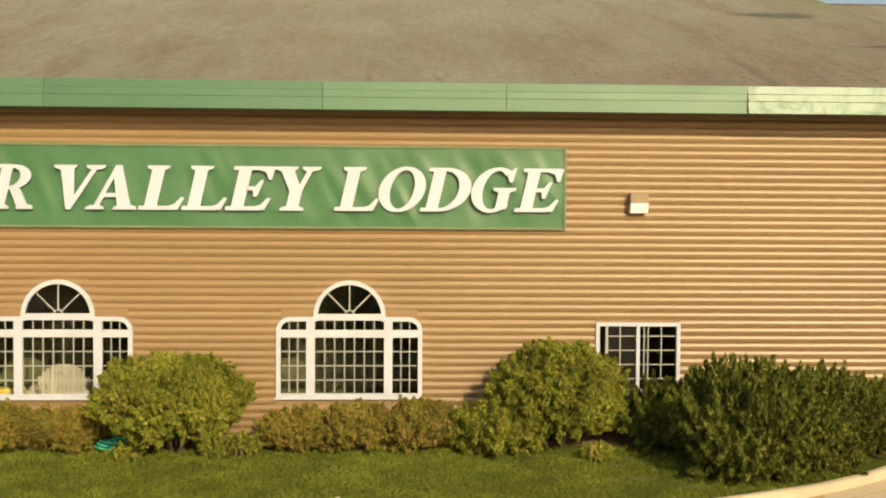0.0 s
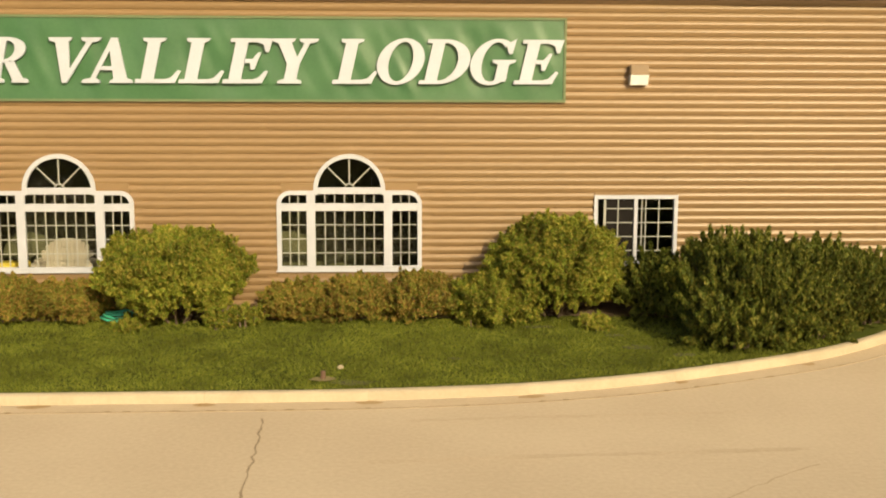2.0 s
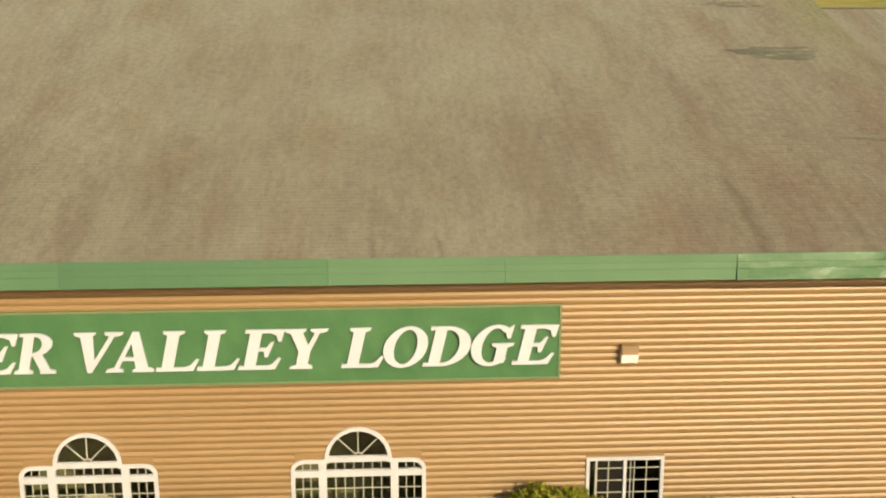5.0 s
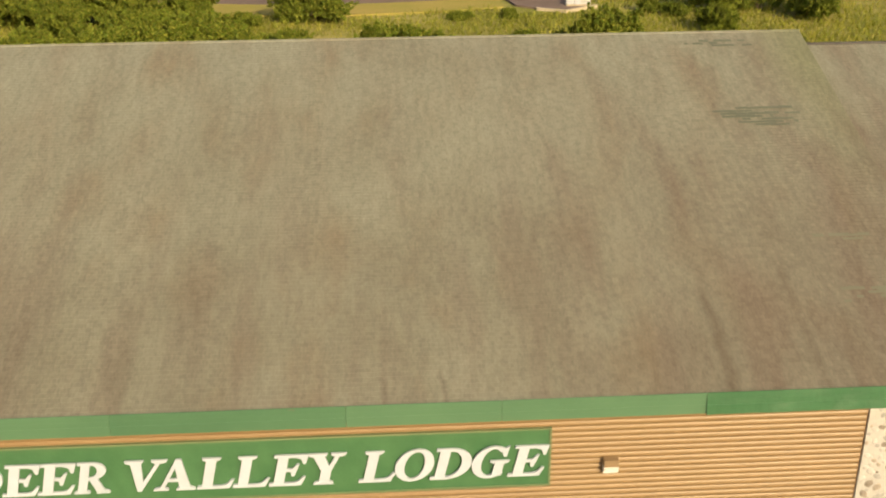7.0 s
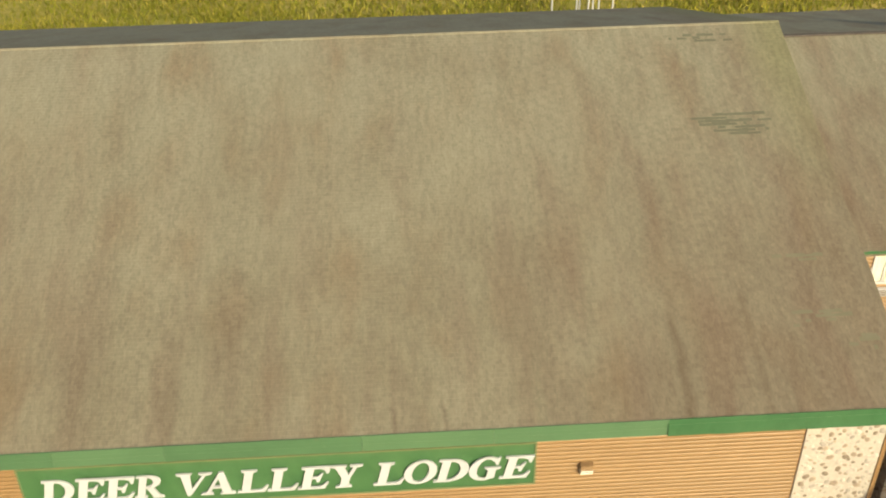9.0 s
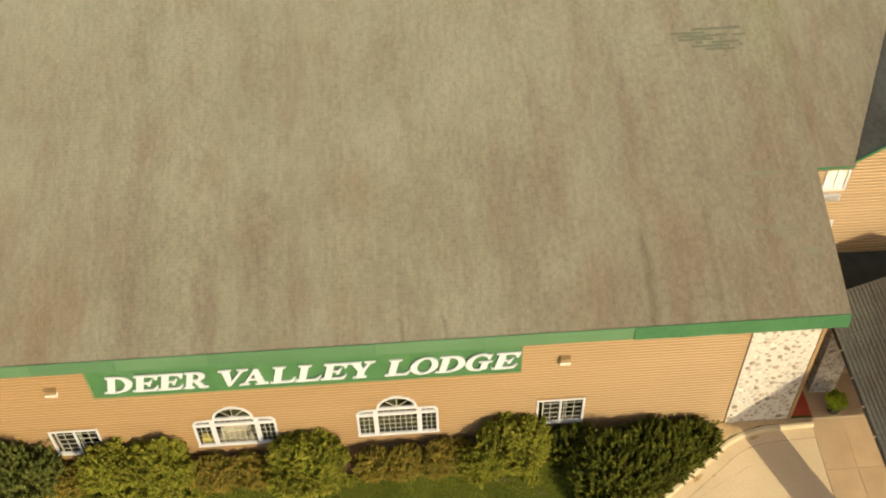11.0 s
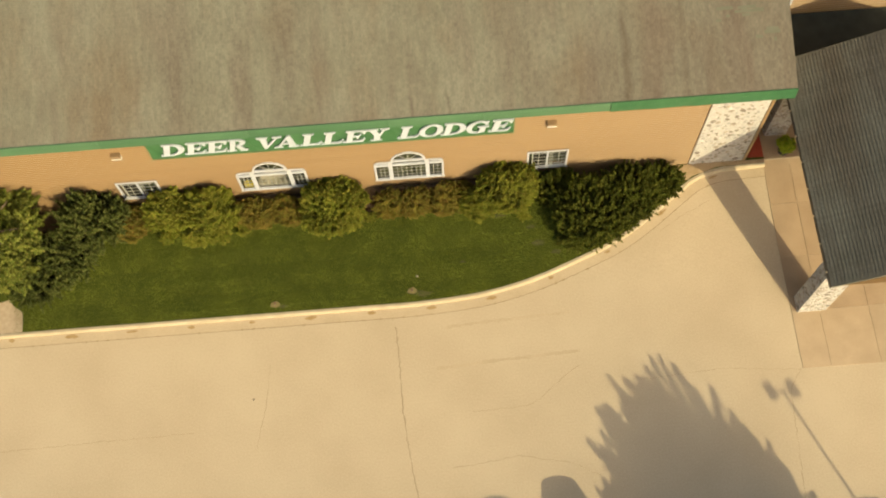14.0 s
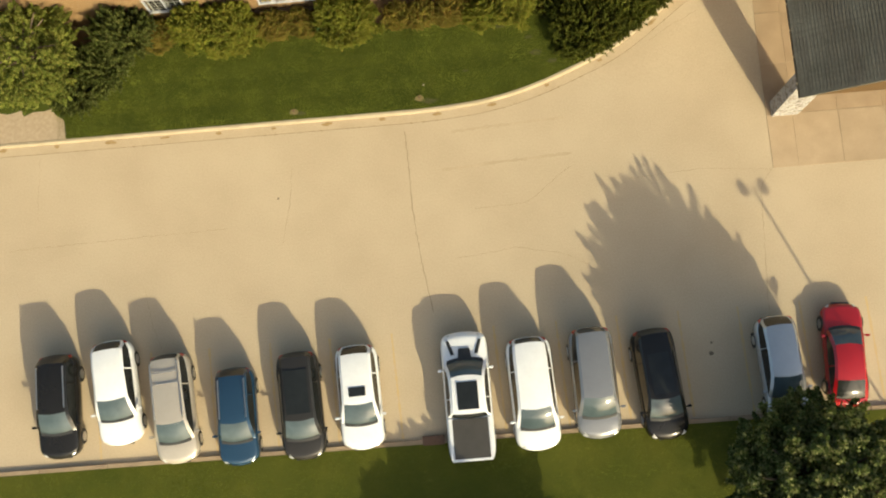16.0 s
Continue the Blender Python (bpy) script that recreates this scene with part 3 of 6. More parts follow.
def board(x0, x1, z, parent, y=0.0, x0u=None, x1u=None):
    """One run of log siding; its ends may lean to follow an opening."""
    x0u, x1u = x0 if x0u is None else x0u, x1 if x1u is None else x1u
    bm = bmesh.new()
    a = [bm.verts.new(((x0u - x0) * zz / COURSE, yy, zz)) for yy, zz in PROFILE]
    b = [bm.verts.new((x1 - x0 + (x1u - x1) * zz / COURSE, yy, zz)) for yy, zz in PROFILE]
    for i in range(len(PROFILE) - 1):
        bm.faces.new((a[i], b[i], b[i + 1], a[i + 1]))
    ob = part("siding_board", bm, SIDING, parent, smooth=True)
    ob.location = (x0, y, z)
    return ob


backing = bmesh.new()
z = BASE - 0.066
while z < TOP - 0.02:
    cuts = []
    for kind, cx, z0 in WIN:
        if kind == "slide":
            if z0 < z + COURSE / 2 < z0 + 1.44:
                cuts.append((cx - 0.84, cx + 0.84, cx - 0.84, cx + 0.84))
            continue
        lo, hi = opening(kind, cx, z0, z + 0.004), opening(kind, cx, z0, z + COURSE - 0.004)
        if kind == "arch" and lo > 1.0 and hi < 1.0:
            hi = lo if hi == 0 else lo
        if lo == 0 and hi > 0:
            lo = hi
        if max(lo, hi) > 0.05:
            cuts.append((cx - lo, cx + lo, cx - hi, cx + hi))
    cuts.sort()
    xa, xau = X0, X0
    for a, b, au, bu in cuts + [(11.95, 11.95, 11.95, 11.95)]:
        board(xa, a, z, wall, 0.0, xau, au)
        box(backing, max(xa, xau), min(a, au), 0.008, 0.25, z, z + COURSE)
        xa, xau = b, bu
    box(backing, 11.95, X1, 0.008, 0.25, z, z + COURSE)
    z += COURSE
backing.to_mesh(wall.data)
backing.free()
# the other walls, floor and rooms behind the glass
boxpart("side_wall", (X1 - 0.25, X1, 0.252, 28, 0.3, 7.2), SIDING, lodge)
boxpart("far_side_wall", (X0, X0 + 0.25, 0.252, 28, 0.3, 7.2), SIDING, lodge)
boxpart("rear_wall", (X0 + 0.26, X1 - 0.26, 27.75, 28, 0.3, 7.2), SIDING, lodge)
boxpart("room_back", (X0 + 0.3, X1 - 0.3, 3.2, 3.3, 0.5, 6.8), ROOM, lodge)
boxpart("room_floor", (X0 + 0.3, X1 - 0.3, 0.26, 3.19, 0.5, 0.6), ROOM, lodge)
boxpart("room_ceiling", (X0 + 0.3, X1 - 0.3, 0.26, 3.19, 4.2, 4.3), ROOM, lodge)

# roof: shingle courses on two slopes
EAVE_Y, EAVE_Z, SLOPE, RIDGE_Y = -0.64, 7.37, 0.333, 14.22
RIDGE_Z = EAVE_Z + SLOPE * (RIDGE_Y - EAVE_Y)
XR = 14.72
roof = part("roof", bmesh.new(), SHINGLE, lodge)
bm = bmesh.new()
for y, z, s in ((EAVE_Y + 0.07, EAVE_Z + SLOPE * 0.07, 1), (2 * RIDGE_Y - EAVE_Y, EAVE_Z - 0.5, -1)):
    q = [(X0 - 0.3, y, z - 0.02), (XR - 0.02, y, z - 0.02), (XR - 0.02, RIDGE_Y, RIDGE_Z - 0.02), (X0 - 0.3, RIDGE_Y, RIDGE_Z - 0.02)]
    top = [bm.verts.new(p) for p in q]
    bot = [bm.verts.new((a, b, c - 0.045)) for a, b, c in q]
    bm.faces.new(top if s > 0 else top[::-1])
    bm.faces.new(bot[::-1] if s > 0 else bot)
    for i in range(4):
        bm.faces.new((top[i], bot[i], bot[(i + 1) % 4], top[(i + 1) % 4]))
bm.normal_update()
bm.to_mesh(roof.data)
bm.free()


def course_mesh(name, length, run, slope, step=0.009, seed=0):
    """One course of shingles: a run of tabs whose lower edges step a little up and down."""
    g = random.Random(seed)
    v, f = [], []
    x = 0.0
    while x < length - 1e-6:
        w = min(g.choice((0.07, 0.10, 0.13, 0.16)), length - x)
        d = g.choice((0.0, 0.0, -0.012, 0.01))
        h = step + g.uniform(-0.003, 0.004)
        k = len(v)
        for xx in (x + 0.003, x + w - 0.003):
            v += [(xx, d, d * slope - 0.004), (xx, d, d * slope + h), (xx, run + 0.02, (run + 0.02) * slope + 0.004)]
        f += [(k, k + 3, k + 4, k + 1), (k + 1, k + 4, k + 5, k + 2), (k, k + 1, k + 2), (k + 3, k + 5, k + 4)]
        x += w
    me = bpy.data.meshes.new(name)
    me.from_pydata(v, [], f)
    me.update()
    return me


RUN = 0.137
NC = int((RIDGE_Y - EAVE_Y) / RUN)
variants = [course_mesh("shingle_course", XR - X0 + 0.3, RUN, SLOPE, seed=s) for s in range(8)]
for i in range(NC):
    ob = obj("shingle_course", variants[(i * 5 + i // 8) % 8], SHINGLE, roof)
    ob.location = (X0 - 0.3, EAVE_Y - 0.02 + i * RUN, EAVE_Z - 0.015 + SLOPE * (i * RUN - 0.02))
bm = bmesh.new()
limb(bm, (X0 - 0.3, RIDGE_Y, RIDGE_Z - 0.05), (XR, RIDGE_Y, RIDGE_Z - 0.05), 0.075, 0.075, 8)
part("ridge_cap", bm, SHINGLE, roof)

# replaced darker strips of shingle
for k, (cx, cy, w, rows, seed) in enumerate(((11.6, 9.6, 2.7, 7, 1), (11.6, 13.6, 2.0, 3, 2), (12.7, 4.3, 1.6, 2, 3), (12.6, 2.3, 1.7, 4, 4), (13.6, 1.45, 1.4, 4, 5))):
    g = random.Random(seed)
    for r in range(rows):
        ww = w * g.uniform(0.35, 1.0) * (1 - abs(r - rows / 2) / rows * 0.6)
        xa = cx + g.uniform(-0.3, 0.3) * w - ww / 2
        i = int((cy - EAVE_Y) / RUN) + r - rows // 2
        y = EAVE_Y + i * RUN
        zz = EAVE_Z + SLOPE * (y - EAVE_Y) + 0.012
        x = xa
        while x < xa + ww:
            w1 = g.uniform(0.10, 0.34)
            if g.random() < (0.84 if k < 2 else 0.6):
                d = RUN * g.uniform(0.5, 0.95)
                raw("newer_shingle", [(x, y - 0.018, zz - 0.004), (x + w1, y - 0.018, zz - 0.004), (x + w1, y + d, zz + d * SLOPE - 0.006), (x, y + d, zz + d * SLOPE - 0.006)], [(0, 1, 2, 3)], PATCHGREEN if k < 2 else PATCHPALE, roof)
            x += w1

# ribbed fascia in lengths of differing green, soffit, rake board
FX = [(X0 - 0.3, -17.0, 0), (-17.0, -11.4, 2), (-11.4, -8.75, 0), (-8.75, -5.83, 2), (-5.83, -0.55, 0), (-0.55, 3.0, 2), (3.0, 7.74, 2), (7.74, XR, 1)]
for a, b, k in FX:
    t = 0.012 if k == 1 else 0.008
    yb, yt = (-0.748, -0.672) if k == 1 else (-0.690, -0.672)
    at = lambda z: yb + (yt - yb) * (z - 6.84) / 0.56
    prof = [(-0.50, 6.84), (yb + 0.01, 6.84), (yb, 6.846), (at(7.08) + t, 7.08), (at(7.09), 7.09), (at(7.22) + t * 0.55, 7.22), (at(7.23), 7.23), (yt + t * 0.6 - 0.005, 7.385), (yt + t * 0.6 + 0.012, 7.39), (-0.55, 7.325)]
    n = max(2, int((b - a) / 0.22))
    bm = bmesh.new()
    cols = []
    for i in range(n + 1):
        x = a + 0.004 + (b - a - 0.008) * i / n
        cols.append([bm.verts.new((x, y + (0.014 if k == 1 else 0.006) * noise.noise(Vector((x * (2.2 if k == 1 else 0.9), z * 3, k))) * (1 if 0 < j < 9 else 0), z)) for j, (y, z) in enumerate(prof)])
    for c, d in zip(cols, cols[1:]):
        for j in range(len(prof) - 1):
            bm.faces.new((c[j], c[j + 1], d[j + 1], d[j]))
    bm.faces.new(cols[0])
    bm.faces.new(cols[-1][::-1])
    bmesh.ops.recalc_face_normals(bm, faces=bm.faces)
    part("fascia", bm, GREENS[k], lodge)
boxpart("soffit", (X0 - 0.3, XR - 0.02, -0.50, -0.045, 6.85, 6.88), mat("brown_soffit", (0.16, 0.10, 0.06), (0.2, 0.13, 0.08)), lodge)
bm = bmesh.new()
for x0, x1 in ((XR - 0.06, XR - 0.022),):
    q = [(EAVE_Y, EAVE_Z - 0.045), (RIDGE_Y, RIDGE_Z - 0.045), (RIDGE_Y, RIDGE_Z - 0.25), (EAVE_Y, EAVE_Z - 0.25)]
    a = [bm.verts.new((x0, y, z)) for y, z in q]
    b = [bm.verts.new((x1, y, z)) for y, z in q]
    bm.faces.new(a[::-1])
    bm.faces.new(b)
    for i in range(4):
        bm.faces.new((a[i], a[(i + 1) % 4], b[(i + 1) % 4], b[i]))
part("rake_board", bm, GREENS[1], lodge)
# gable infill under the roof's end
bm = bmesh.new()
q = [(0.3, 7.2), (27.7, 7.2), (RIDGE_Y, RIDGE_Z - 0.25)]
for xx in (X1 - 0.25, X1):
    bm.faces.new([bm.verts.new((xx, y, z)) for y, z in q])
part("gable_wall", bm, SIDING, lodge)


def stone_face(parent, origin, u, vdir, w, h, seed, size=0.145):
    """River stones set in mortar over a flat face: origin, two directions, width and height."""
    g = random.Random(seed)
    o, u, vd = Vector(origin), Vector(u).normalized(), Vector(vdir).normalized()
    nn = u.cross(vd)
    protos = STONES
    pts = []
    tries = 0
    while tries < 6000 and len(pts) < 298:
        tries += 1
        r = size * g.choice((0.45, 0.6, 0.75, 0.95)) * g.uniform(0.8, 1.15)
        a, b = g.uniform(r * 0.6, w - r * 0.6), g.uniform(r * 0.6, h - r * 0.6)
        if all((a - p) ** 2 + (b - q) ** 2 > (0.70 * (r + s)) ** 2 for p, q, s in pts):
            pts.append((a, b, r))
    for a, b, r in pts:
        dark = g.random() < 0.38
        r *= 0.9 if dark else 1.05
        ob = obj("stone", g.choice(protos[5:] if dark else protos[:5]), None, parent)
        m = Matrix((u, vd, nn)).transposed().to_4x4()
        ob.matrix_basis = Matrix.Translation(o + u * a + vd * b) @ m @ Matrix.Rotation(g.uniform(0, 6.28), 4, "Z") @ Matrix.Diagonal((r * g.uniform(0.85, 1.2), r * g.uniform(0.75, 1), r * 0.24, 1))


STONES = []
for s in range(9):
    bm = bmesh.new()
    bmesh.ops.create_icosphere(bm, subdivisions=1, radius=1)
    for vv in bm.verts:
        vv.co *= 1 + 0.42 * noise.noise(vv.co * 1.6 + Vector((s * 7, 0, 0)))
    me = bpy.data.meshes.new("stone")
    bm.to_mesh(me)
    bm.free()
    me.shade_smooth()
    me.materials.append(STONE if s < 5 else DARKSTONE)
    STONES.append(me)
panel = boxpart("stone_panel", (12.0, 14.33, -0.05, 0.006, 0.3, 6.82), MORTAR, lodge, "river stone veneer beside the entrance")
stone_face(panel, (12.0, -0.05, 0.32), (1, 0, 0), (0, 0, 1), 2.33, 6.45, 3)
boxpart("corner_board", (14.335, 14.46, -0.09, 0.28, 0.3, 6.84), SIDING, lodge)


# ---- windows ----
def strip_loop(bm, pts, wid, y0, y1):
    """A flat moulding of a given width to the inside of an outline, from depth y0 to y1."""
    n = len(pts)
    inner = []
    for i in range(n):
        a, b, c = Vector(pts[i - 1]), Vector(pts[i]), Vector(pts[(i + 1) % n])
        d1, d2 = (b - a).normalized(), (c - b).normalized()
        n1, n2 = Vector((-d1.y, d1.x)), Vector((-d2.y, d2.x))
        m = (n1 + n2).normalized()
        inner.append(b + m * wid / max(0.4, m.dot(n1)))
    o0 = [bm.verts.new((p[0], y0, p[1])) for p in pts]
    o1 = [bm.verts.new((p[0], y1, p[1])) for p in pts]
    i0 = [bm.verts.new((p[0], y0, p[1])) for p in inner]
    i1 = [bm.verts.new((p[0], y1, p[1])) for p in inner]
    for i in range(n):
        j = (i + 1) % n
        bm.faces.new((o0[i], o0[j], i0[j], i0[i]))
        bm.faces.new((o1[i], i1[i], i1[j], o1[j]))
        bm.faces.new((o0[i], o1[i], o1[j], o0[j]))
        bm.faces.new((i0[i], i0[j], i1[j], i1[i]))
    return inner


def bar(name, parent, x0, x1, z0, z1, y0=-0.045, y1=0.03, material=None):
    return boxpart(name, (x0, x1, y0, y1, z0, z1), material or WHITE, parent, bevel=0.004)


def arch_window(name, cx, z0):
    w = thing(name, (cx, 0, z0), "white three-part window with a fan-light arch", "window", kind="structure")
    W, H, R = 1.455, 1.62, 0.72
    out = [(-W, 0), (W, 0), (W, 1.36)]
    out += [(W - 0.28 + 0.28 * math.cos(a), 1.36 + 0.26 * math.sin(a)) for a in (0.3, 0.6, 0.9, 1.2, 1.5)]
    out += [(R, H)] + [(R * math.cos(a), H + 0.01 + R * math.sin(a)) for a in [math.pi * k / 22 for k in range(0, 23)]] + [(-R, H)]
    out += [(-W + 0.28 - 0.28 * math.cos(a), 1.36 + 0.26 * math.sin(a)) for a in (1.5, 1.2, 0.9, 0.6, 0.3)] + [(-W, 1.36)]
    clean = [p for i, p in enumerate(out) if math.dist(p, out[i - 1]) > 1e-3]
    bm = bmesh.new()
    strip_loop(bm, clean, 0.085, -0.06, 0.03)
    bmesh.ops.recalc_face_normals(bm, faces=bm.faces)
    part("window_frame", bm, WHITE, w)
    bm = bmesh.new()
    strip_loop(bm, [(p[0] * 0.985, 0.012 + p[1] * 0.985) for p in clean], -0.19, -0.006, 0.006)
    bmesh.ops.recalc_face_normals(bm, faces=bm.faces)
    part("casing", bm, SIDING, w)
    for s in (-1, 1):
        boxpart("head_trim", (min(s * 0.70, s * 1.37), max(s * 0.70, s * 1.37), -0.026, 0.004, H - 0.02, H + 0.15), SIDING, w, bevel=0.008)
    bar("mullion", w, -0.86, -0.69, 0.06, H - 0.03)
    bar("mullion", w, 0.69, 0.86, 0.06, H - 0.03)
    bar("transom", w, -W + 0.06, W - 0.06, 1.21, 1.36, -0.049, 0.033)
    bar("transom", w, -0.68, 0.68, 1.55, 1.68, -0.047, 0.032)
    boxpart("window_sill", (-W - 0.03, W + 0.03, -0.075, 0.02, -0.03, 0.004), WHITE, w, bevel=0.006)
    # muntins
    for a, b, k in ((-1.37, -0.86, 3), (-0.69, 0.69, 7), (0.86, 1.37, 3)):
        for i in range(1, k):
            x = a + (b - a) * i / k
            bar("muntin", w, x - 0.011, x + 0.011, 0.07, 1.21, -0.02, 0.0, MUNTIN)
            bar("muntin", w, x - 0.011, x + 0.011, 1.36, 1.55, -0.02, 0.0, MUNTIN)
        for j in (1, 2, 3):
            zz = 0.07 + 1.14 * j / 4
            bar("muntin", w, a, b, zz - 0.010, zz + 0.010, -0.022, 0.002, MUNTIN)
    for a in (math.radians(45), math.radians(90), math.radians(135)):
        bm = bmesh.new()
        box(bm, 0.07, R - 0.05, -0.022, 0.0, -0.012, 0.012)
        bmesh.ops.rotate(bm, cent=(0, 0, 0), matrix=Matrix.Rotation(-a, 3, "Y"), verts=bm.verts)
        bmesh.ops.translate(bm, vec=(0, 0, 1.66), verts=bm.verts)
        part("muntin", bm, MUNTIN, w)
    bm = bmesh.new()
    arcs = [[bm.verts.new((r * math.cos(a), y, 1.67 + r * math.sin(a))) for a in [math.pi * k / 10 for k in range(11)]] for r, y in ((0.10, 0.0), (0.10, -0.03), (0.075, -0.03), (0.075, 0.0))]
    for p0, p1 in zip(arcs, arcs[1:]):
        for k in range(10):
            bm.faces.new((p0[k], p0[k + 1], p1[k + 1], p1[k]))
    part("fan_hub", bm, MUNTIN, w)
    bm = bmesh.new()
    bm.faces.new([bm.verts.new((p[0] * 0.985, 0.012, 0.02 + p[1] * 0.985)) for p in clean])
    pane = part("pane", bm, GLASS, w)
    pane.visible_shadow = False
    return w


def slide_window(name, cx, z0):
    w = thing(name, (cx, 0, z0), "white sliding window with grille and dark screen", "window", kind="structure")
    W, H = 0.86, 1.44
    bm = bmesh.new()
    strip_loop(bm, [(-W, 0), (W, 0), (W, H), (-W, H)], 0.075, -0.06, 0.03)
    bmesh.ops.recalc_face_normals(bm, faces=bm.faces)
    part("window_frame", bm, WHITE, w)
    boxpart("head_trim", (-W, W, -0.03, 0.006, H + 0.001, H + 0.055), SIDING, w, bevel=0.006)
    bar("mullion", w, -0.035, 0.035, 0.06, H - 0.06)
    bar("sash_stile", w, -0.66, -0.61, 0.07, H - 0.07, -0.03, 0.01, MUNTIN)
    for x in (-0.36, 0.13, 0.21, 0.48):
        bar("muntin", w, x - 0.011, x + 0.011, 0.07, H - 0.07, -0.015, 0.005, MUNTIN)
    for j in range(1, 5):
        zz = H * j / 5 + 0.01
        bar("muntin", w, -0.61, 0.79, zz - 0.010, zz + 0.010, -0.017, 0.007, MUNTIN)
    boxpart("screen", (-0.61, -0.04, 0.008, 0.012, 0.07, H - 0.07), SCREEN, w)
    boxpart("window_sill", (-W - 0.03, W + 0.03, -0.075, 0.02, -0.072, 0.003), WHITE, w, bevel=0.006)
    pane = boxpart("pane", (-0.79, 0.79, 0.016, 0.02, 0.06, H - 0.06), GLASS, w)
    pane.visible_shadow = False
    return w


arch_window("window_1", WIN[0][1], WIN[0][2])
arch_window("window_2", WIN[1][1], WIN[1][2])
slide_window("window_3", WIN[2][1], WIN[2][2])
slide_window("window_4", WIN[3][1], WIN[3][2])

# pale high-backed chair with cushions behind the glass
ch = thing("armchair", (-5.9, 0.7, 0.6), "pale slatted round-backed armchair behind the window", "chair")
for i in range(13):
    x = -0.48 + 0.08 * i
    boxpart("back_slat", (x - 0.036, x + 0.036, 0.28 - 0.012 * abs(i - 6), 0.33, 0.35, 0.72 + 0.42 * math.sqrt(1 - (x / 0.52) ** 2)), CURTAIN, ch, bevel=0.012)
boxpart("seat", (-0.5, 0.5, -0.35, 0.3, 0.15, 0.5), CURTAIN, ch, bevel=0.06)
boxpart("armrest", (-0.62, -0.44, -0.35, 0.35, 0.15, 0.72), CURTAIN, ch, bevel=0.05)
boxpart("armrest", (0.44, 0.62, -0.35, 0.35, 0.15, 0.72), CURTAIN, ch, bevel=0.05)
for x in (-0.5, 0.5):
    for y in (-0.28, 0.3):
        boxpart("leg", (x - 0.03, x + 0.03, y - 0.03, y + 0.03, 0.0, 0.16), BARK, ch)
# plain block added for an unidentified yellow thing behind the glass
bx = boxpart("storage_box", (-7.15, -6.6, 0.35, 0.75, 0.6, 1.3), mat("bright_yellow", (0.55, 0.42, 0.03), (0.6, 0.48, 0.05), 0.7), bevel=0.02)
tagged(bx, "tall bright yellow block for an unidentified yellow thing behind the window", "box")


# ---- sign ----
sign = thing("building_sign", (0, 0, 0), "green vinyl banner sign with raised white capital letters", "sign")
SX0, SX1, SZ0, SZ1 = -10.1, 4.25, 4.57, 6.17
bm = bmesh.new()
nx, nz = 220, 20
g2 = []
for j in range(nz + 1):
    r = []
    for i in range(nx + 1):
        x, z = SX0 + (SX1 - SX0) * i / nx, SZ0 + (SZ1 - SZ0) * j / nz
        e = min(1, 4 * min(j, nz - j) / nz + 0.1)
        wv = 0.04 * noise.noise(Vector((x * 1.1 - z * 0.5, z * 0.3, 0))) + 0.03 * noise.noise(Vector((x * 3.0 + z * 1.6, z * 0.7, 4))) + 0.012 * noise.noise(Vector((x * 7 + z * 3, z, 8)))
        r.append(bm.verts.new((x, -0.065 + wv * e, z)))
    g2.append(r)
for a, b in zip(g2, g2[1:]):
    for i in range(nx):
        bm.faces.new((a[i], a[i + 1], b[i + 1], b[i]))
part("banner", bm, BANNER, sign, smooth=True)
bm = bmesh.new()
strip_loop(bm, [(SX0 - 0.03, SZ0 - 0.03), (SX1 + 0.03, SZ0 - 0.03), (SX1 + 0.03, SZ1 + 0.03), (SX0 - 0.03, SZ1 + 0.03)], 0.05, -0.09, 0.0)
bmesh.ops.recalc_face_normals(bm, faces=bm.faces)
part("frame", bm, mat("sign_edge", (0.10, 0.15, 0.07), (0.14, 0.16, 0.08)), sign)

# letters: italic capitals of thick and thin strokes with serifs, in units of the cap height
SHEAR, CAP, FOOT = 0.23, 0.868, 4.898


def arc(cx, cy, rx, ry, sx, sy, a0, a1, n=22):
    """A curved stroke between an outer and an inner ellipse."""
    out = []
    for i in range(n):
        a, b = (radians(a0 + (a1 - a0) * k / n) for k in (i, i + 1))
        out.append([(cx + rx * math.cos(a), cy + ry * math.sin(a)), (cx + rx * math.cos(b), cy + ry * math.sin(b)), (cx + sx * math.cos(b), cy + sy * math.sin(b)), (cx + sx * math.cos(a), cy + sy * math.sin(a))])
    return out


def bar2(x0, x1, y0, y1):
    return [(x0, y0), (x1, y0), (x1, y1), (x0, y1)]


def foot(x0, x1, y):
    """A bracketed serif on the foot line or the cap line."""
    s = 1 if y < 0.5 else -1
    return [(x0, y), (x1, y), (x1 - 0.02, y + s * 0.065), (x1 - 0.12, y + s * 0.10), (x0 + 0.12, y + s * 0.10), (x0 + 0.02, y + s * 0.065)]


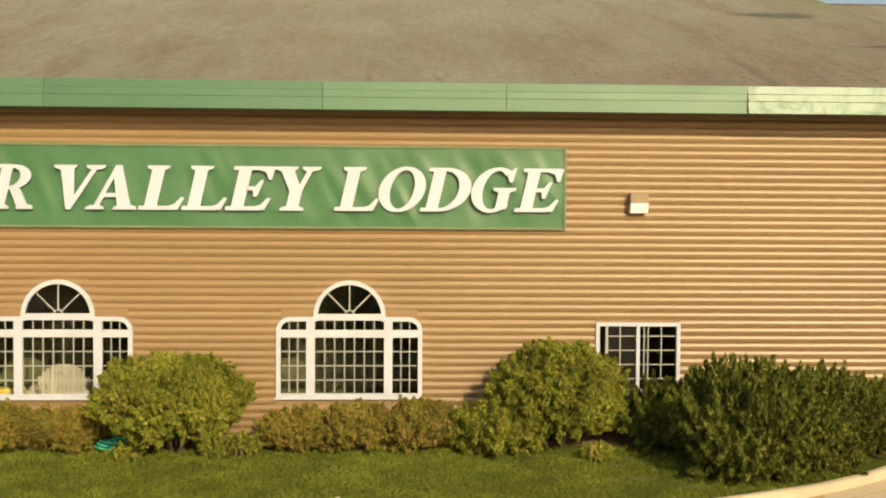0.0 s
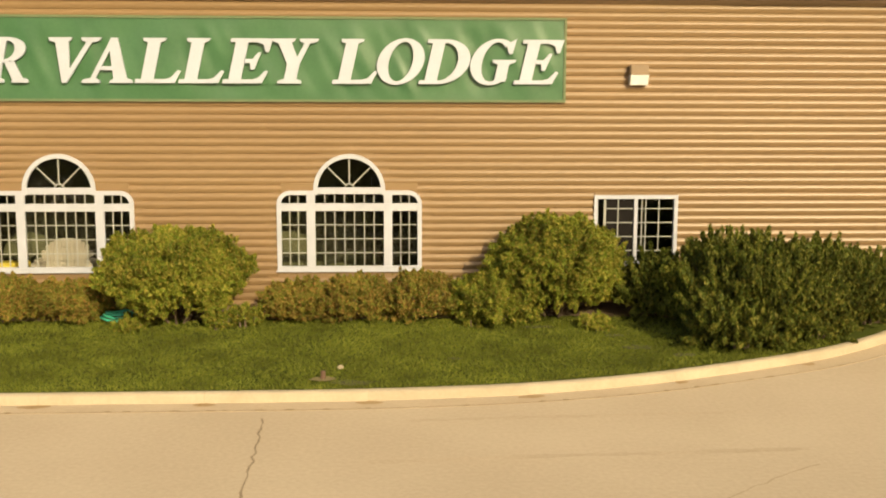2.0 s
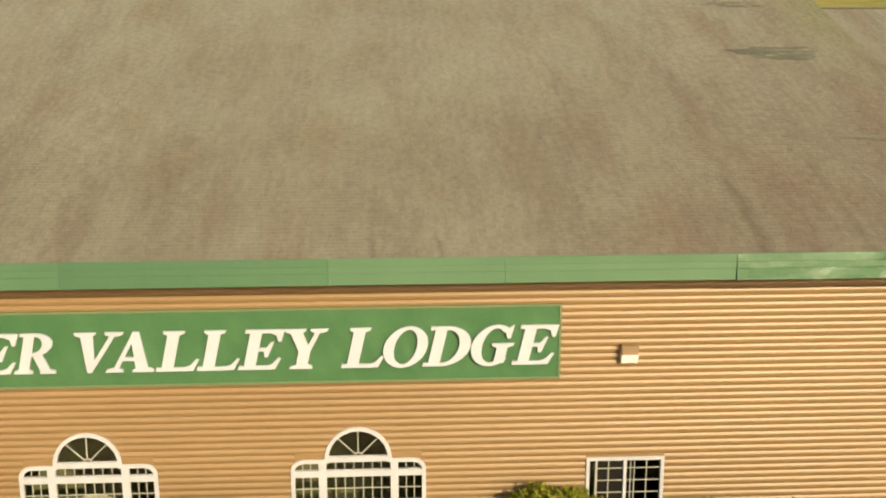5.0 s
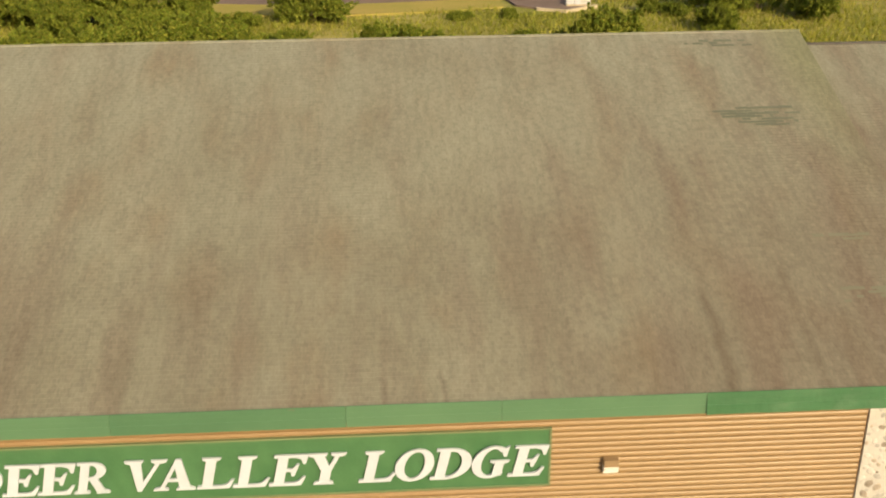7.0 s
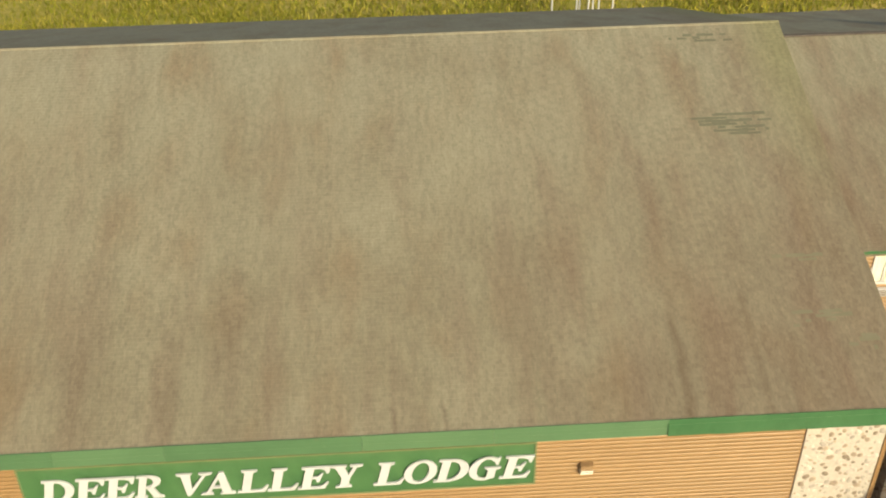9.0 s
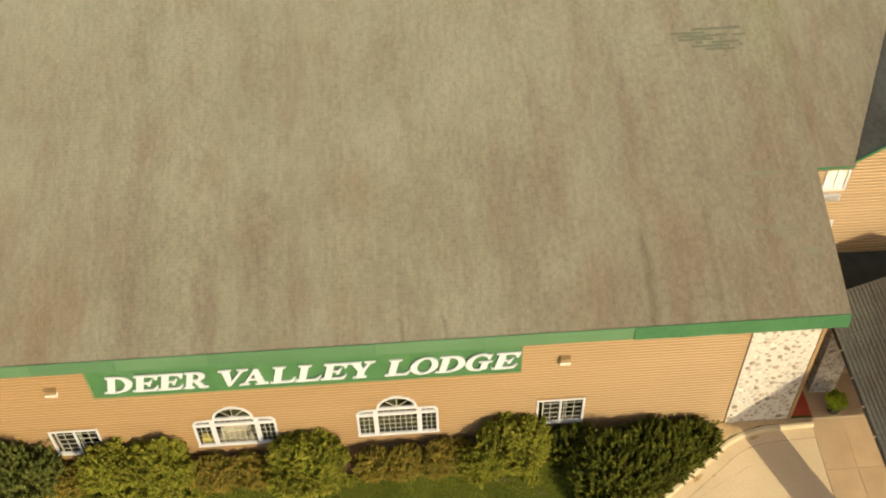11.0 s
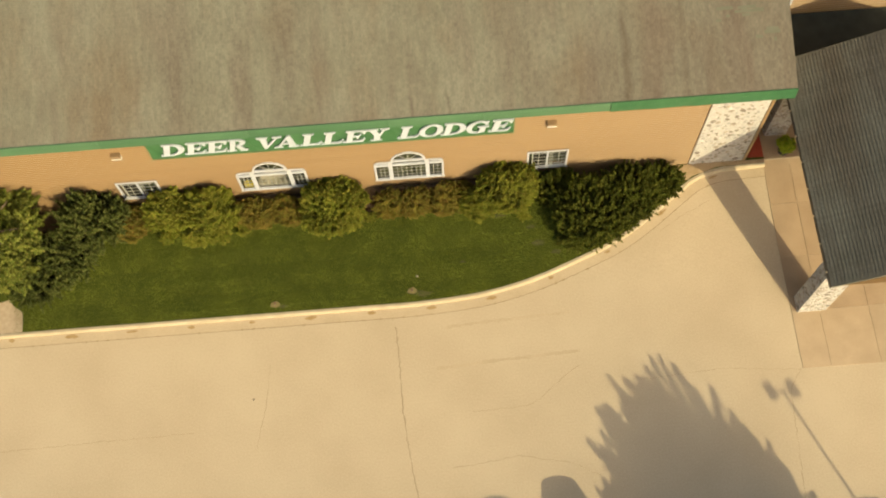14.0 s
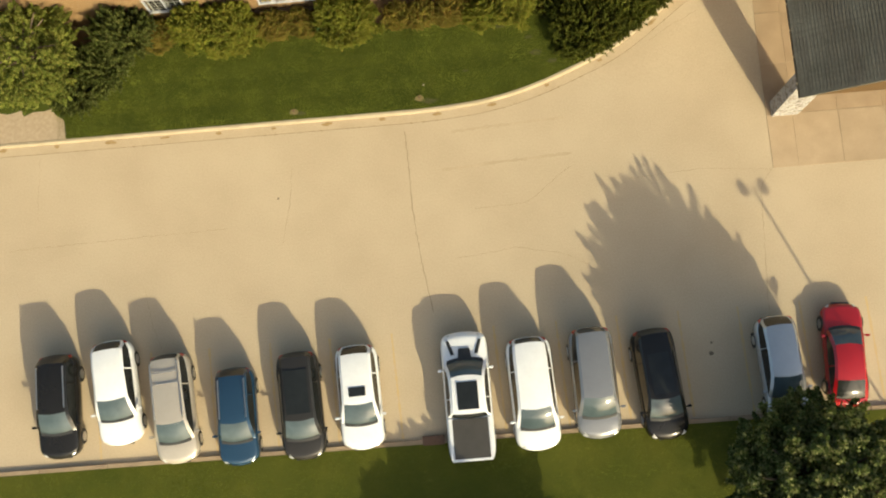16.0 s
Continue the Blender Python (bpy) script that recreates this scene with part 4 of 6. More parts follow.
STEM = bar2(0.12, 0.40, 0.03, 0.97)
LEG = [bar2(0.0, 0.80, 0, 0.09), [(0.56, 0.06), (0.88, 0.0), (0.97, 0.27), (0.90, 0.29), (0.78, 0.13)]]
ARM = [bar2(0.0, 0.86, 0.915, 1.0), [(0.55, 0.93), (0.93, 1.0), (0.90, 0.70), (0.83, 0.70), (0.75, 0.86)], bar2(0.38, 0.66, 0.455, 0.545), [(0.57, 0.31), (0.65, 0.31), (0.73, 0.69), (0.66, 0.69), (0.56, 0.53), (0.53, 0.46)]]
STROKES = {
    "L": [STEM, foot(0.0, 0.52, 1.0)] + LEG,
    "E": [STEM] + LEG + ARM,
    "V": [[(0.12, 0.97), (0.42, 0.97), (0.60, 0.16), (0.56, 0.0), (0.45, 0.0)], [(0.86, 0.97), (0.98, 0.97), (0.56, 0.0), (0.50, 0.16)], foot(-0.02, 0.50, 1.0), foot(0.70, 1.14, 1.0)],
    "A": [[(0.16, 0.03), (0.28, 0.03), (0.54, 0.86), (0.48, 1.0)], [(0.72, 0.03), (1.02, 0.03), (0.62, 1.0), (0.47, 1.0), (0.44, 0.88)], bar2(0.30, 0.80, 0.28, 0.37), foot(0.0, 0.42, 0.0), foot(0.62, 1.14, 0.0)],
    "Y": [bar2(0.14, 0.42, 0.03, 0.46), [(-0.19, 0.97), (0.11, 0.97), (0.42, 0.44), (0.14, 0.44)], [(0.46, 0.97), (0.58, 0.97), (0.42, 0.44), (0.30, 0.48)], foot(0.0, 0.55, 0.0), foot(-0.30, 0.22, 1.0), foot(0.31, 0.74, 1.0)],
    "O": arc(0.5, 0.5, 0.53, 0.52, 0.27, 0.44, 0, 360, 40),
    "D": [STEM, bar2(0.0, 0.50, 0, 0.085), bar2(0.0, 0.50, 0.915, 1.0)] + arc(0.42, 0.5, 0.64, 0.5, 0.36, 0.42, -90, 90),
    "G": arc(0.5, 0.5, 0.53, 0.52, 0.27, 0.44, 48, 318, 34) + [bar2(0.60, 0.86, 0.06, 0.50), foot(0.46, 1.0, 0.55), [(0.72, 0.90), (0.90, 1.02), (0.88, 0.68), (0.80, 0.68), (0.74, 0.80)]],
    "R": [STEM, foot(0.0, 0.52, 0.0), bar2(0.0, 0.48, 0.92, 1.0), bar2(0.38, 0.55, 0.44, 0.52)] + arc(0.42, 0.72, 0.50, 0.28, 0.22, 0.20, -90, 90) + [[(0.40, 0.50), (0.66, 0.50), (1.02, 0.03), (0.74, 0.03)], foot(0.70, 1.14, 0.0)],
}
STROKES["R"] = [[(u * 0.86, w) for u, w in p] for p in STROKES["R"]]
GLYPH = [("D", -9.68), ("E", -8.74), ("E", -7.92), ("R", -7.08), ("V", -5.98), ("A", -5.22), ("L", -4.19), ("L", -3.35), ("E", -2.50), ("Y", -1.44), ("L", -0.36), ("O", 0.46), ("D", 1.34), ("G", 2.30), ("E", 3.22)]
for chx, gx0 in GLYPH:
    bm = bmesh.new()
    for k, poly in enumerate(STROKES[chx]):
        d = -0.155 - 0.0012 * (k % 5)
        fr, bk = [], []
        for u, w in poly:
            x, z = gx0 + CAP * (u + SHEAR * w), FOOT + CAP * w
            fr.append(bm.verts.new((x, d, z)))
            bk.append(bm.verts.new((x, -0.10, z)))
        bm.faces.new(fr)
        for i in range(len(fr)):
            bm.faces.new((fr[i], bk[i], bk[(i + 1) % len(fr)], fr[(i + 1) % len(fr)]))
    bmesh.ops.recalc_face_normals(bm, faces=bm.faces)
    part("letter", bm, LETTER, sign, "raised white italic capital %s" % chx)


# ---- wall lamps ----
def wall_lamp(x, z):
    w = thing("wall_lamp", (x, 0, z), "brown box floodlight with pale lens on the siding", "wall lamp", "wall lamps")
    bm = bmesh.new()
    box(bm, -0.17, 0.20, -0.22, -0.02, 0.0, 0.20, 0.015)
    part("housing", bm, mat("bronze_housing", (0.19, 0.13, 0.07), (0.24, 0.165, 0.09), 0.5), w)
    bm = bmesh.new()
    vs = box(bm, -0.165, 0.195, -0.25, -0.03, -0.20, 0.0)
    for q in vs:
        if q.co.z < -0.1 and q.co.y < -0.2:
            q.co.y += 0.09
    part("lens", bm, mat("prismatic_lens", (0.75, 0.75, 0.72), (0.85, 0.85, 0.82), 0.2, 9, 40, 0.01), w, "pale prismatic lens")
    boxpart("back_plate", (-0.12, 0.14, -0.03, 0.0, -0.14, 0.16), BLACK, w)
    return w


wall_lamp(5.72, 5.09)
wall_lamp(-11.42, 5.09)


# ---- rear wing, set back on the entrance side ----
wing = thing("hotel_wing", (0, 0, 0), "tan sided rear wing with front gable and shingle roof", "building")
WY, WEY, WEZ = 4.95, 4.55, 8.90
wing_wall = boxpart("wall", (14.45, 34, WY, WY + 0.25, 0.3, 8.75), WALLBACK, wing)
for i in range(56):
    zz = 0.3 + i * COURSE
    if zz + COURSE < 8.8:
        for a, b in ((14.46, 15.42), (16.28, 34.0)) if 7.3 < zz + 0.08 < 8.6 else ((14.46, 15.62), (16.3, 34.0)) if 4.6 < zz + 0.08 < 5.8 else ((14.46, 34.0),):
            board(a, b, zz, wing_wall, WY - 0.005)
bm = bmesh.new()
WRY = 13.7
WR = WEZ + SLOPE * (WRY - WEY)
q = [(XR + 0.03, WEY, WEZ), (16.15, WEY, WEZ), (16.15 + (WR - WEZ) / 0.72, WRY, WR), (XR + 0.03, WRY, WR)]
top, bot = [bm.verts.new(p) for p in q], [bm.verts.new((a, b, c - 0.2)) for a, b, c in q]
bm.faces.new(top)
bm.faces.new(bot[::-1])
for i in range(4):
    bm.faces.new((top[i], bot[i], bot[(i + 1) % 4], top[(i + 1) % 4]))
q = [(XR + 0.03, WRY, WR), (40, WRY, WR), (40, 24.2, WEZ - 0.5), (XR + 0.03, 24.2, WEZ - 0.5)]
bm.faces.new([bm.verts.new(p) for p in q])
wing_roof = part("roof", bm, SHINGLE, wing)
for i in range(int((WRY - WEY) / RUN)):
    me = course_mesh("shingle_course", 16.12 + i * RUN * SLOPE / 0.72 - XR, RUN, SLOPE, seed=20 + i)
    ob = obj("shingle_course", me, SHINGLE, wing_roof)
    ob.location = (XR + 0.04, WEY - 0.02 + i * RUN, WEZ + 0.006 + SLOPE * (i * RUN - 0.02))
boxpart("ridge_cap", (XR + 0.03, 40, WRY - 0.08, WRY + 0.08, WR - 0.02, WR + 0.035), mat("dark_ridge_vent", (0.06, 0.05, 0.045), (0.09, 0.08, 0.07)), wing_roof)
boxpart("fascia", (XR + 0.03, 16.1, WEY - 0.03, WEY - 0.005, WEZ - 0.1, WEZ + 0.01), GREENS[1], wing)
# front gable: left slope climbs from the eave, its siding below
GX, GP, GS = 16.1, 21.2, 0.72
WFY = WY - 0.22
GR = WEZ + GS * (GP - GX)
gw = boxpart("gable_wall", (GX + 0.3, 2 * GP - GX - 0.3, WY - 0.001, WY + 0.2, 8.76, 8.9), SIDING, wing)
for i in range(22):
    zz = 8.75 + i * COURSE - 0.02
    a = GX + (zz + COURSE - WEZ + 0.15) / GS
    if a < GP - 0.2:
        board(a, 2 * GP - a, zz, gw, WY - 0.006)
bm = bmesh.new()
yb = WEY + (GR - WEZ) / SLOPE
for sgn in (1, -1):
    e, r = GX if sgn > 0 else 2 * GP - GX, GP
    q = [(e, WFY, WEZ + 0.02), (r, WFY, GR + 0.02), (r, yb, GR + 0.02)] if sgn > 0 else [(r, WFY, GR + 0.02), (e, WFY, WEZ + 0.02), (r, yb, GR + 0.02)]
    tp = [bm.verts.new(p) for p in q]
    bt = [bm.verts.new((a, b, c - 0.16)) for a, b, c in q]
    bm.faces.new(tp)
    bm.faces.new(bt[::-1])
    for i in range(3):
        bm.faces.new((tp[i], bt[i], bt[(i + 1) % 3], tp[(i + 1) % 3]))
bmesh.ops.recalc_face_normals(bm, faces=bm.faces)
groof = part("gable_roof", bm, SHINGLE_DARK, wing)
nst = int((GP - GX) / 0.12)
for i in range(nst):
    x = GX + i * 0.12
    z = WEZ + 0.03 + GS * (x - GX)
    yl = WEY + (z - WEZ) / SLOPE
    ob = obj("shingle_course", course_mesh("shingle_course", yl - WFY + 0.02, 0.12, GS, 0.008, seed=80 + i), SHINGLE_DARK, groof)
    ob.matrix_basis = Matrix.Translation((x - 0.01, yl, z - 0.012)) @ Matrix.Rotation(radians(-90), 4, "Z")
bm = bmesh.new()
q = [(GX - 0.02, WEZ - 0.1), (GX - 0.02, WEZ + 0.03), (GP, GR + 0.03), (GP, GR - 0.1)]
for yy in (WFY - 0.06, WFY - 0.005):
    bm.faces.new([bm.verts.new((a, yy, b)) for a, b in q])
bmesh.ops.bridge_loops(bm, edges=[e for e in bm.edges])
part("rake_board", bm, GREENS[1], wing)

ww = thing("window_5", (15.84, WY, 7.35), "white window with pale curtain over a cooling unit", "window", kind="structure")
bm = bmesh.new()
strip_loop(bm, [(-0.43, 0), (0.43, 0), (0.43, 1.22), (-0.43, 1.22)], 0.09, -0.06, 0.03)
bmesh.ops.recalc_face_normals(bm, faces=bm.faces)
part("window_frame", bm, WHITE, ww)
boxpart("curtain", (-0.36, 0.36, -0.012, -0.004, 0.08, 1.15), mat("white_curtain", (0.42, 0.41, 0.36), (0.52, 0.51, 0.45), 0.9, 6, 30), ww)
pp = boxpart("pane", (-0.36, 0.36, -0.034, -0.028, 0.08, 1.15), GLASS, ww)
pp.visible_shadow = False
bar("mullion", ww, -0.03, 0.03, 0.08, 1.15)
ac = thing("cooling_unit", (15.78, WY, 6.9), "white through-wall cooling unit under the window", "air conditioner")
boxpart("sleeve", (-0.38, 0.38, -0.14, 0.0, 0.0, 0.30), WHITE, ac, bevel=0.01)
for i in range(6):
    boxpart("louvre", (-0.34, 0.34, -0.148, -0.141, 0.03 + i * 0.042, 0.052 + i * 0.042), mat("grey_louvre", (0.10, 0.09, 0.075), (0.14, 0.125, 0.10)), ac)
w6 = thing("window_6", (15.95, WY, 4.6), "white window of the lower storey in shade", "window", kind="structure")
bm = bmesh.new()
strip_loop(bm, [(-0.34, 0), (0.34, 0), (0.34, 1.2), (-0.34, 1.2)], 0.08, -0.06, 0.03)
bmesh.ops.recalc_face_normals(bm, faces=bm.faces)
part("window_frame", bm, WHITE, w6)
boxpart("pane", (-0.27, 0.27, 0.0, 0.01, 0.07, 1.13), CARGLASS, w6)

# low link roof between canopy and wing, coloured near black to deepen the canopy's shade
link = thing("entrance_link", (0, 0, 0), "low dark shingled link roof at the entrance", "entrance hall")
boxpart("roof", (14.5, 24, 1.6, 4.9, 3.75, 3.92), mat("shade_dark_link_roof", (0.032, 0.036, 0.030), (0.046, 0.051, 0.043), 0.9, 2, 40, 0.004, spec=0.2), link)
boxpart("wall", (17.5, 24, 1.9, 2.1, 0.3, 3.75), STONE, link)

# ---- entrance canopy ----
can = thing("entrance_canopy", (0, 0, 0), "grey shingled gable canopy on stone piers", "canopy")
CX0, CXP, CZ, CS, CY0, CY1 = 15.36, 19.1, 4.62, 0.50, -7.55, 2.22
CRZ = CZ + CS * (CXP - CX0)
bm = bmesh.new()
sec = [(CX0, CZ), (CXP, CRZ), (2 * CXP - CX0, CZ), (2 * CXP - CX0, CZ - 0.16), (CXP, CRZ - 0.16), (CX0, CZ - 0.16)]
a = [bm.verts.new((x, CY0, z)) for x, z in sec]
b = [bm.verts.new((x, CY1, z)) for x, z in sec]
for i in range(6):
    bm.faces.new((a[i], b[i], b[(i + 1) % 6], a[(i + 1) % 6]))
for q in (a, b):
    bm.faces.new((q[0], q[1], q[4], q[5]))
    bm.faces.new((q[1], q[2], q[3], q[4]))
bmesh.ops.recalc_face_normals(bm, faces=bm.faces)
croof = part("roof", bm, SHINGLE_DARK, can)
nst = int((CXP - CX0) / 0.122)
v = []
bm0 = course_mesh("shingle_course", CY1 - CY0 + 0.04, 0.122, CS, 0.026, seed=33)
bm1 = course_mesh("shingle_course", CY1 - CY0 + 0.04, 0.122, CS, 0.026, seed=34)
for i in range(nst):
    ob = obj("shingle_course", (bm0, bm1)[i % 2], SHINGLE_DARK, croof)
    # courses run along y and climb along x
    ob.matrix_basis = Matrix.Translation((CX0 - 0.02 + i * 0.122, CY1 + 0.02, CZ + 0.006 + CS * (i * 0.122 - 0.02))) @ Matrix.Rotation(radians(-90), 4, "Z")
boxpart("fascia", (CX0 - 0.03, CX0 - 0.004, CY0, CY1, CZ - 0.20, CZ + 0.004), TRIMBLACK, can)
for i in range(9):
    y = CY0 + 0.6 + i * 1.15
    boxpart("gutter_bracket", (CX0 - 0.09, CX0 - 0.03, y - 0.03, y + 0.03, CZ - 0.06, CZ - 0.02), KERB, can)


def pier(x0, x1, y0, y1, h, seed):
    p = boxpart("pier", (x0, x1, y0, y1, 0.0, h), MORTAR, can, "river stone pier")
    stone_face(p, (x0, y0, 0.03), (1, 0, 0), (0, 0, 1), x1 - x0, h - 0.05, seed, 0.13)
    stone_face(p, (x0, y1, 0.03), (0, -1, 0), (0, 0, 1), y1 - y0, h - 0.05, seed + 1, 0.13)
    return p


pier(15.48, 16.66, -6.98, -6.30, CZ - 0.22, 11)
pier(15.55, 16.5, 1.12, 1.8, CZ - 0.22, 15)
pier(21.1, 22.3, -6.98, -6.30, CZ - 0.22, 19)
for y in (CY0 + 0.55, CY1 - 0.55):
    bm = bmesh.new()
    q = [(CX0 + 0.2, CZ - 0.17), (2 * CXP - CX0 - 0.2, CZ - 0.17), (CXP, CRZ - 0.18)]
    lo, hi = [bm.verts.new((x, y, z)) for x, z in q], [bm.verts.new((x, y + 0.12, z)) for x, z in q]
    bm.faces.new(lo)
    bm.faces.new(hi[::-1])
    for i in range(3):
        bm.faces.new((lo[i], hi[i], hi[(i + 1) % 3], lo[(i + 1) % 3]))
    bmesh.ops.recalc_face_normals(bm, faces=bm.faces)
    part("gable_panel", bm, SIDING, can)
boxpart("ceiling_panel", (CX0 + 0.05, 2 * CXP - CX0 - 0.05, CY0 + 0.1, CY1 - 0.1, CZ - 0.26, CZ - 0.22), SIDING, can)
boxpart("beam", (15.6, 15.9, -6.3, 1.0, CZ - 0.55, CZ - 0.23), SIDING, can)

# paved apron under the canopy: slabs with joints
apron = thing("pavement", (0, 0, 0), "tan concrete slabs under the entrance canopy", "pavement", kind="structure")
px0 = [15.26, 16.42, 18.45, 20.5, 22.5, 24.5]
py0 = [-9.35, -6.9, -4.5, -2.1, 0.3, 1.9]
for i in range(len(px0) - 1):
    for j in range(len(py0) - 1):
        bm = bmesh.new()
        vs = box(bm, px0[i] + 0.008, px0[i + 1] - 0.008, py0[j] + 0.008, py0[j + 1] - 0.008, -0.06, 0.02)
        for q in vs:
            q.co.z += rise(q.co.y)
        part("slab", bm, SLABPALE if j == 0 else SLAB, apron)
rm = boxpart("door_mat", (14.48, 15.30, -0.02, 1.3, 0.31, 0.47), REDMAT, bevel=0.01)
tagged(rm, "red mat on the raised step beside the stone wall", "mat")
step = boxpart("entry_step", (14.47, 15.31, -0.06, 1.9, 0.05, 0.452), KERB, bevel=0.02)
tagged(step, "pale concrete entry step beside the stone wall", "step", kind="structure")
soil = [(11.3, -1.12), (11.8, -0.80), (12.1, -0.61), (12.6, -0.46), (13.2, -0.275), (15.29, -0.21), (15.29, -0.065), (11.3, -0.06)]
tagged(raw("soil_bed", [(x, y, rise(y) + 0.185) for x, y in soil], [tuple(range(8))], mat("bare_tan_soil", (0.33, 0.23, 0.12), (0.42, 0.31, 0.18), 0.95, 4, 30, 0.01)), "tan bare soil between yew and stone corner", "soil", kind="structure")
# fern in a dark pot
fern = thing("potted_fern", (16.22, 0.30, 0.33), "bright green fern in a dark pot by the pier", "plant")
bm = bmesh.new()
bmesh.ops.create_cone(bm, cap_ends=True, segments=16, radius1=0.22, radius2=0.32, depth=0.5, matrix=Matrix.Translation((0, 0, 0.25)))
part("pot", bm, BLACK, fern)
p, nr = clumps((0, 0, 0.62), (0.42, 0.42, 0.3), 90, 0.05, 14, -0.5, 77)
leaves("fronds", p, nr, 0.07, leafmat("fern_leaf", (0.22, 0.34, 0.015), (0.32, 0.42, 0.02), (0.42, 0.48, 0.04)), fern, long=2.4)


# ---- cracks, joints, stains and bay lines on the lot ----
def streak(name, pts, wid, material, label, category, z=0.006, jitter=0.028, seed=0):
    g = random.Random(seed)
    v, f = [], []
    P = [Vector(p) for p in pts]
    fine = []
    for a, b in zip(P, P[1:]):
        n = max(2, int((b - a).length / 0.16))
        fine += [a.lerp(b, i / n) + Vector((g.uniform(-jitter, jitter), g.uniform(-jitter, jitter))) for i in range(n)]
    fine.append(P[-1])
    for i, p in enumerate(fine):
        t = (fine[min(i + 1, len(fine) - 1)] - fine[max(i - 1, 0)]).normalized()
        w = wid * g.uniform(0.4, 1.2) * 0.5
        for s in (-w, w):
            q = p + Vector((-t.y, t.x)) * s
            v.append((q.x, q.y, rise(q.y) + z))
    for i in range(len(fine) - 1):
        f.append((2 * i, 2 * i + 1, 2 * i + 3, 2 * i + 2))
    return tagged(raw(name, v, f, material), label, category, kind="structure")


CR = "thin weathered crack in the concrete"
for k, (wid, pts) in enumerate(((0.036, [(-1.08, -6.3), (-1.02, -7.6), (-0.98, -8.8), (-1.0, -9.7), (-0.91, -10.7), (-0.71, -12.5), (-0.56, -13.5), (-0.4, -14.6)]),
                                (0.026, [(1.8, -10.1), (2.8, -10.06), (3.92, -10.02), (4.4, -9.86), (4.9, -9.5), (5.5, -9.0), (6.3, -8.5)]),
                                (0.025, [(-6.3, -7.5), (-6.5, -9.2), (-6.9, -11.0)]), (0.025, [(-19.3, -10.33), (-14.6, -10.2), (-9.4, -10.1)]),
                                (0.025, [(0.8, -12.3), (3.5, -12.0), (5.5, -12.4), (6.6, -13)]), (0.03, [(15.15, -9.4), (14.6, -10.2), (14.4, -13.5), (14.2, -16.5)]),
                                (0.03, [(10.4, -2.9), (11.6, -2.2), (12.7, -1.7)]), (0.022, [(8.7, -9.3), (12, -9.1), (15.2, -9.38)]), (0.022, [(-17.85, -6.1), (-17.95, -7.6), (-18.0, -9.0)]), (0.02, [(-13.2, -12.5), (-12.9, -14.2), (-12.5, -15.3)]))):
    streak("pavement_crack", pts, wid, CRACKDARK if k == 0 else CRACK, CR, "crack", seed=k + 1)
g = random.Random(3)


def blot(name, c, along, across, material, label, z, n=12):
    """A small uneven stain lying on the concrete round c."""
    t, nn = along
    r = []
    for a in range(n):
        th = a * math.tau / n
        rr = g.uniform(0.55, 1.1)
        q = c + t * (across[0] * rr * math.cos(th) * abs(math.cos(th)) ** 0.5) + nn * (across[1] * rr * math.sin(th))
        r.append((q.x, q.y, rise(q.y) + z))
    tagged(raw(name, r, [tuple(range(n))], material), label, "stain", kind="structure")


WEED = mat("gutter_weed_litter", (0.17, 0.125, 0.05), (0.28, 0.20, 0.09), 0.95, 8, 60)
for i in range(4, len(KP) - 2):
    p, nn = KP[i], KN[i]
    t = Vector((-nn.y, nn.x, 0))
    if (i - 4) % 5 == 0:
        v = []
        for o, h in ((-0.004, 0.155), (0.02, 0.1605), (0.10, 0.1585), (0.137, 0.1325), (0.168, 0.012)):
            for s in (-0.007, 0.007):
                q = p + nn * (o + 0.001) + t * s
                v.append((q.x, q.y, rise(q.y) + h))
        tagged(raw("kerb_joint", v, [(2 * j, 2 * j + 1, 2 * j + 3, 2 * j + 2) for j in range(4)], CRACK), "dirty open joint between kerb stones", "joint", kind="structure")
        blot("silt_stain", p + nn * 0.29, (t, nn), (g.uniform(0.12, 0.34), g.uniform(0.06, 0.12)), SOILSTAIN, "brown silt at the kerb joint", 0.018)
    if g.random() < 0.55:
        blot("gutter_litter", p + nn * 0.59 + t * g.uniform(-0.2, 0.2), (t, nn), (g.uniform(0.04, 0.13), g.uniform(0.015, 0.035)), WEED, "dry weed and litter in the gutter seam", 0.019, 8)
TYRE = mat("tyre_darkened_concrete", (0.452, 0.352, 0.230), (0.53, 0.425, 0.285), 0.9, 1.2, 14, grain=0.8)
for k, pts in enumerate(([(1.0, -6.45), (3.5, -6.32), (6.2, -6.2)], [(0.5, -8.2), (3.5, -8.02), (6.4, -7.9)])):
    streak("tyre_streak", pts, 0.16, TYRE, "faint tyre-darkened streak along the drive", "stain", 0.004, 0.02, 50 + k)
for x in (-15.5, -13.0, -10.4, -7.7, -5.05, -2.3, 2.2, 4.95, 7.6, 10.3, 12.9, 15.6, 18.5):
    streak("bay_line", [(x, -15.4), (x + 0.2, -20.0)], 0.11, YELLOWLINE, "worn yellow parking bay line", "parking line", 0.004, 0.006, int(x * 10) % 97)
for k, (x, y, r) in enumerate(((11.55, -17.35, 0.10), (11.6, -16.9, 0.06), (9.2, -16.6, 0.05), (-7, -8.9, 0.05))):
    n = 10
    vv = [(x + r * (0.7 + 0.5 * g.random()) * math.cos(i * math.tau / n), y + r * (0.7 + 0.5 * g.random()) * math.sin(i * math.tau / n), rise(y) + 0.007) for i in range(n)]
    tagged(raw("oil_spot", vv, [tuple(range(n))], mat("oil_stain", (0.13, 0.10, 0.07), (0.18, 0.14, 0.09))), "small dark oil spot on the concrete", "stain", kind="structure")

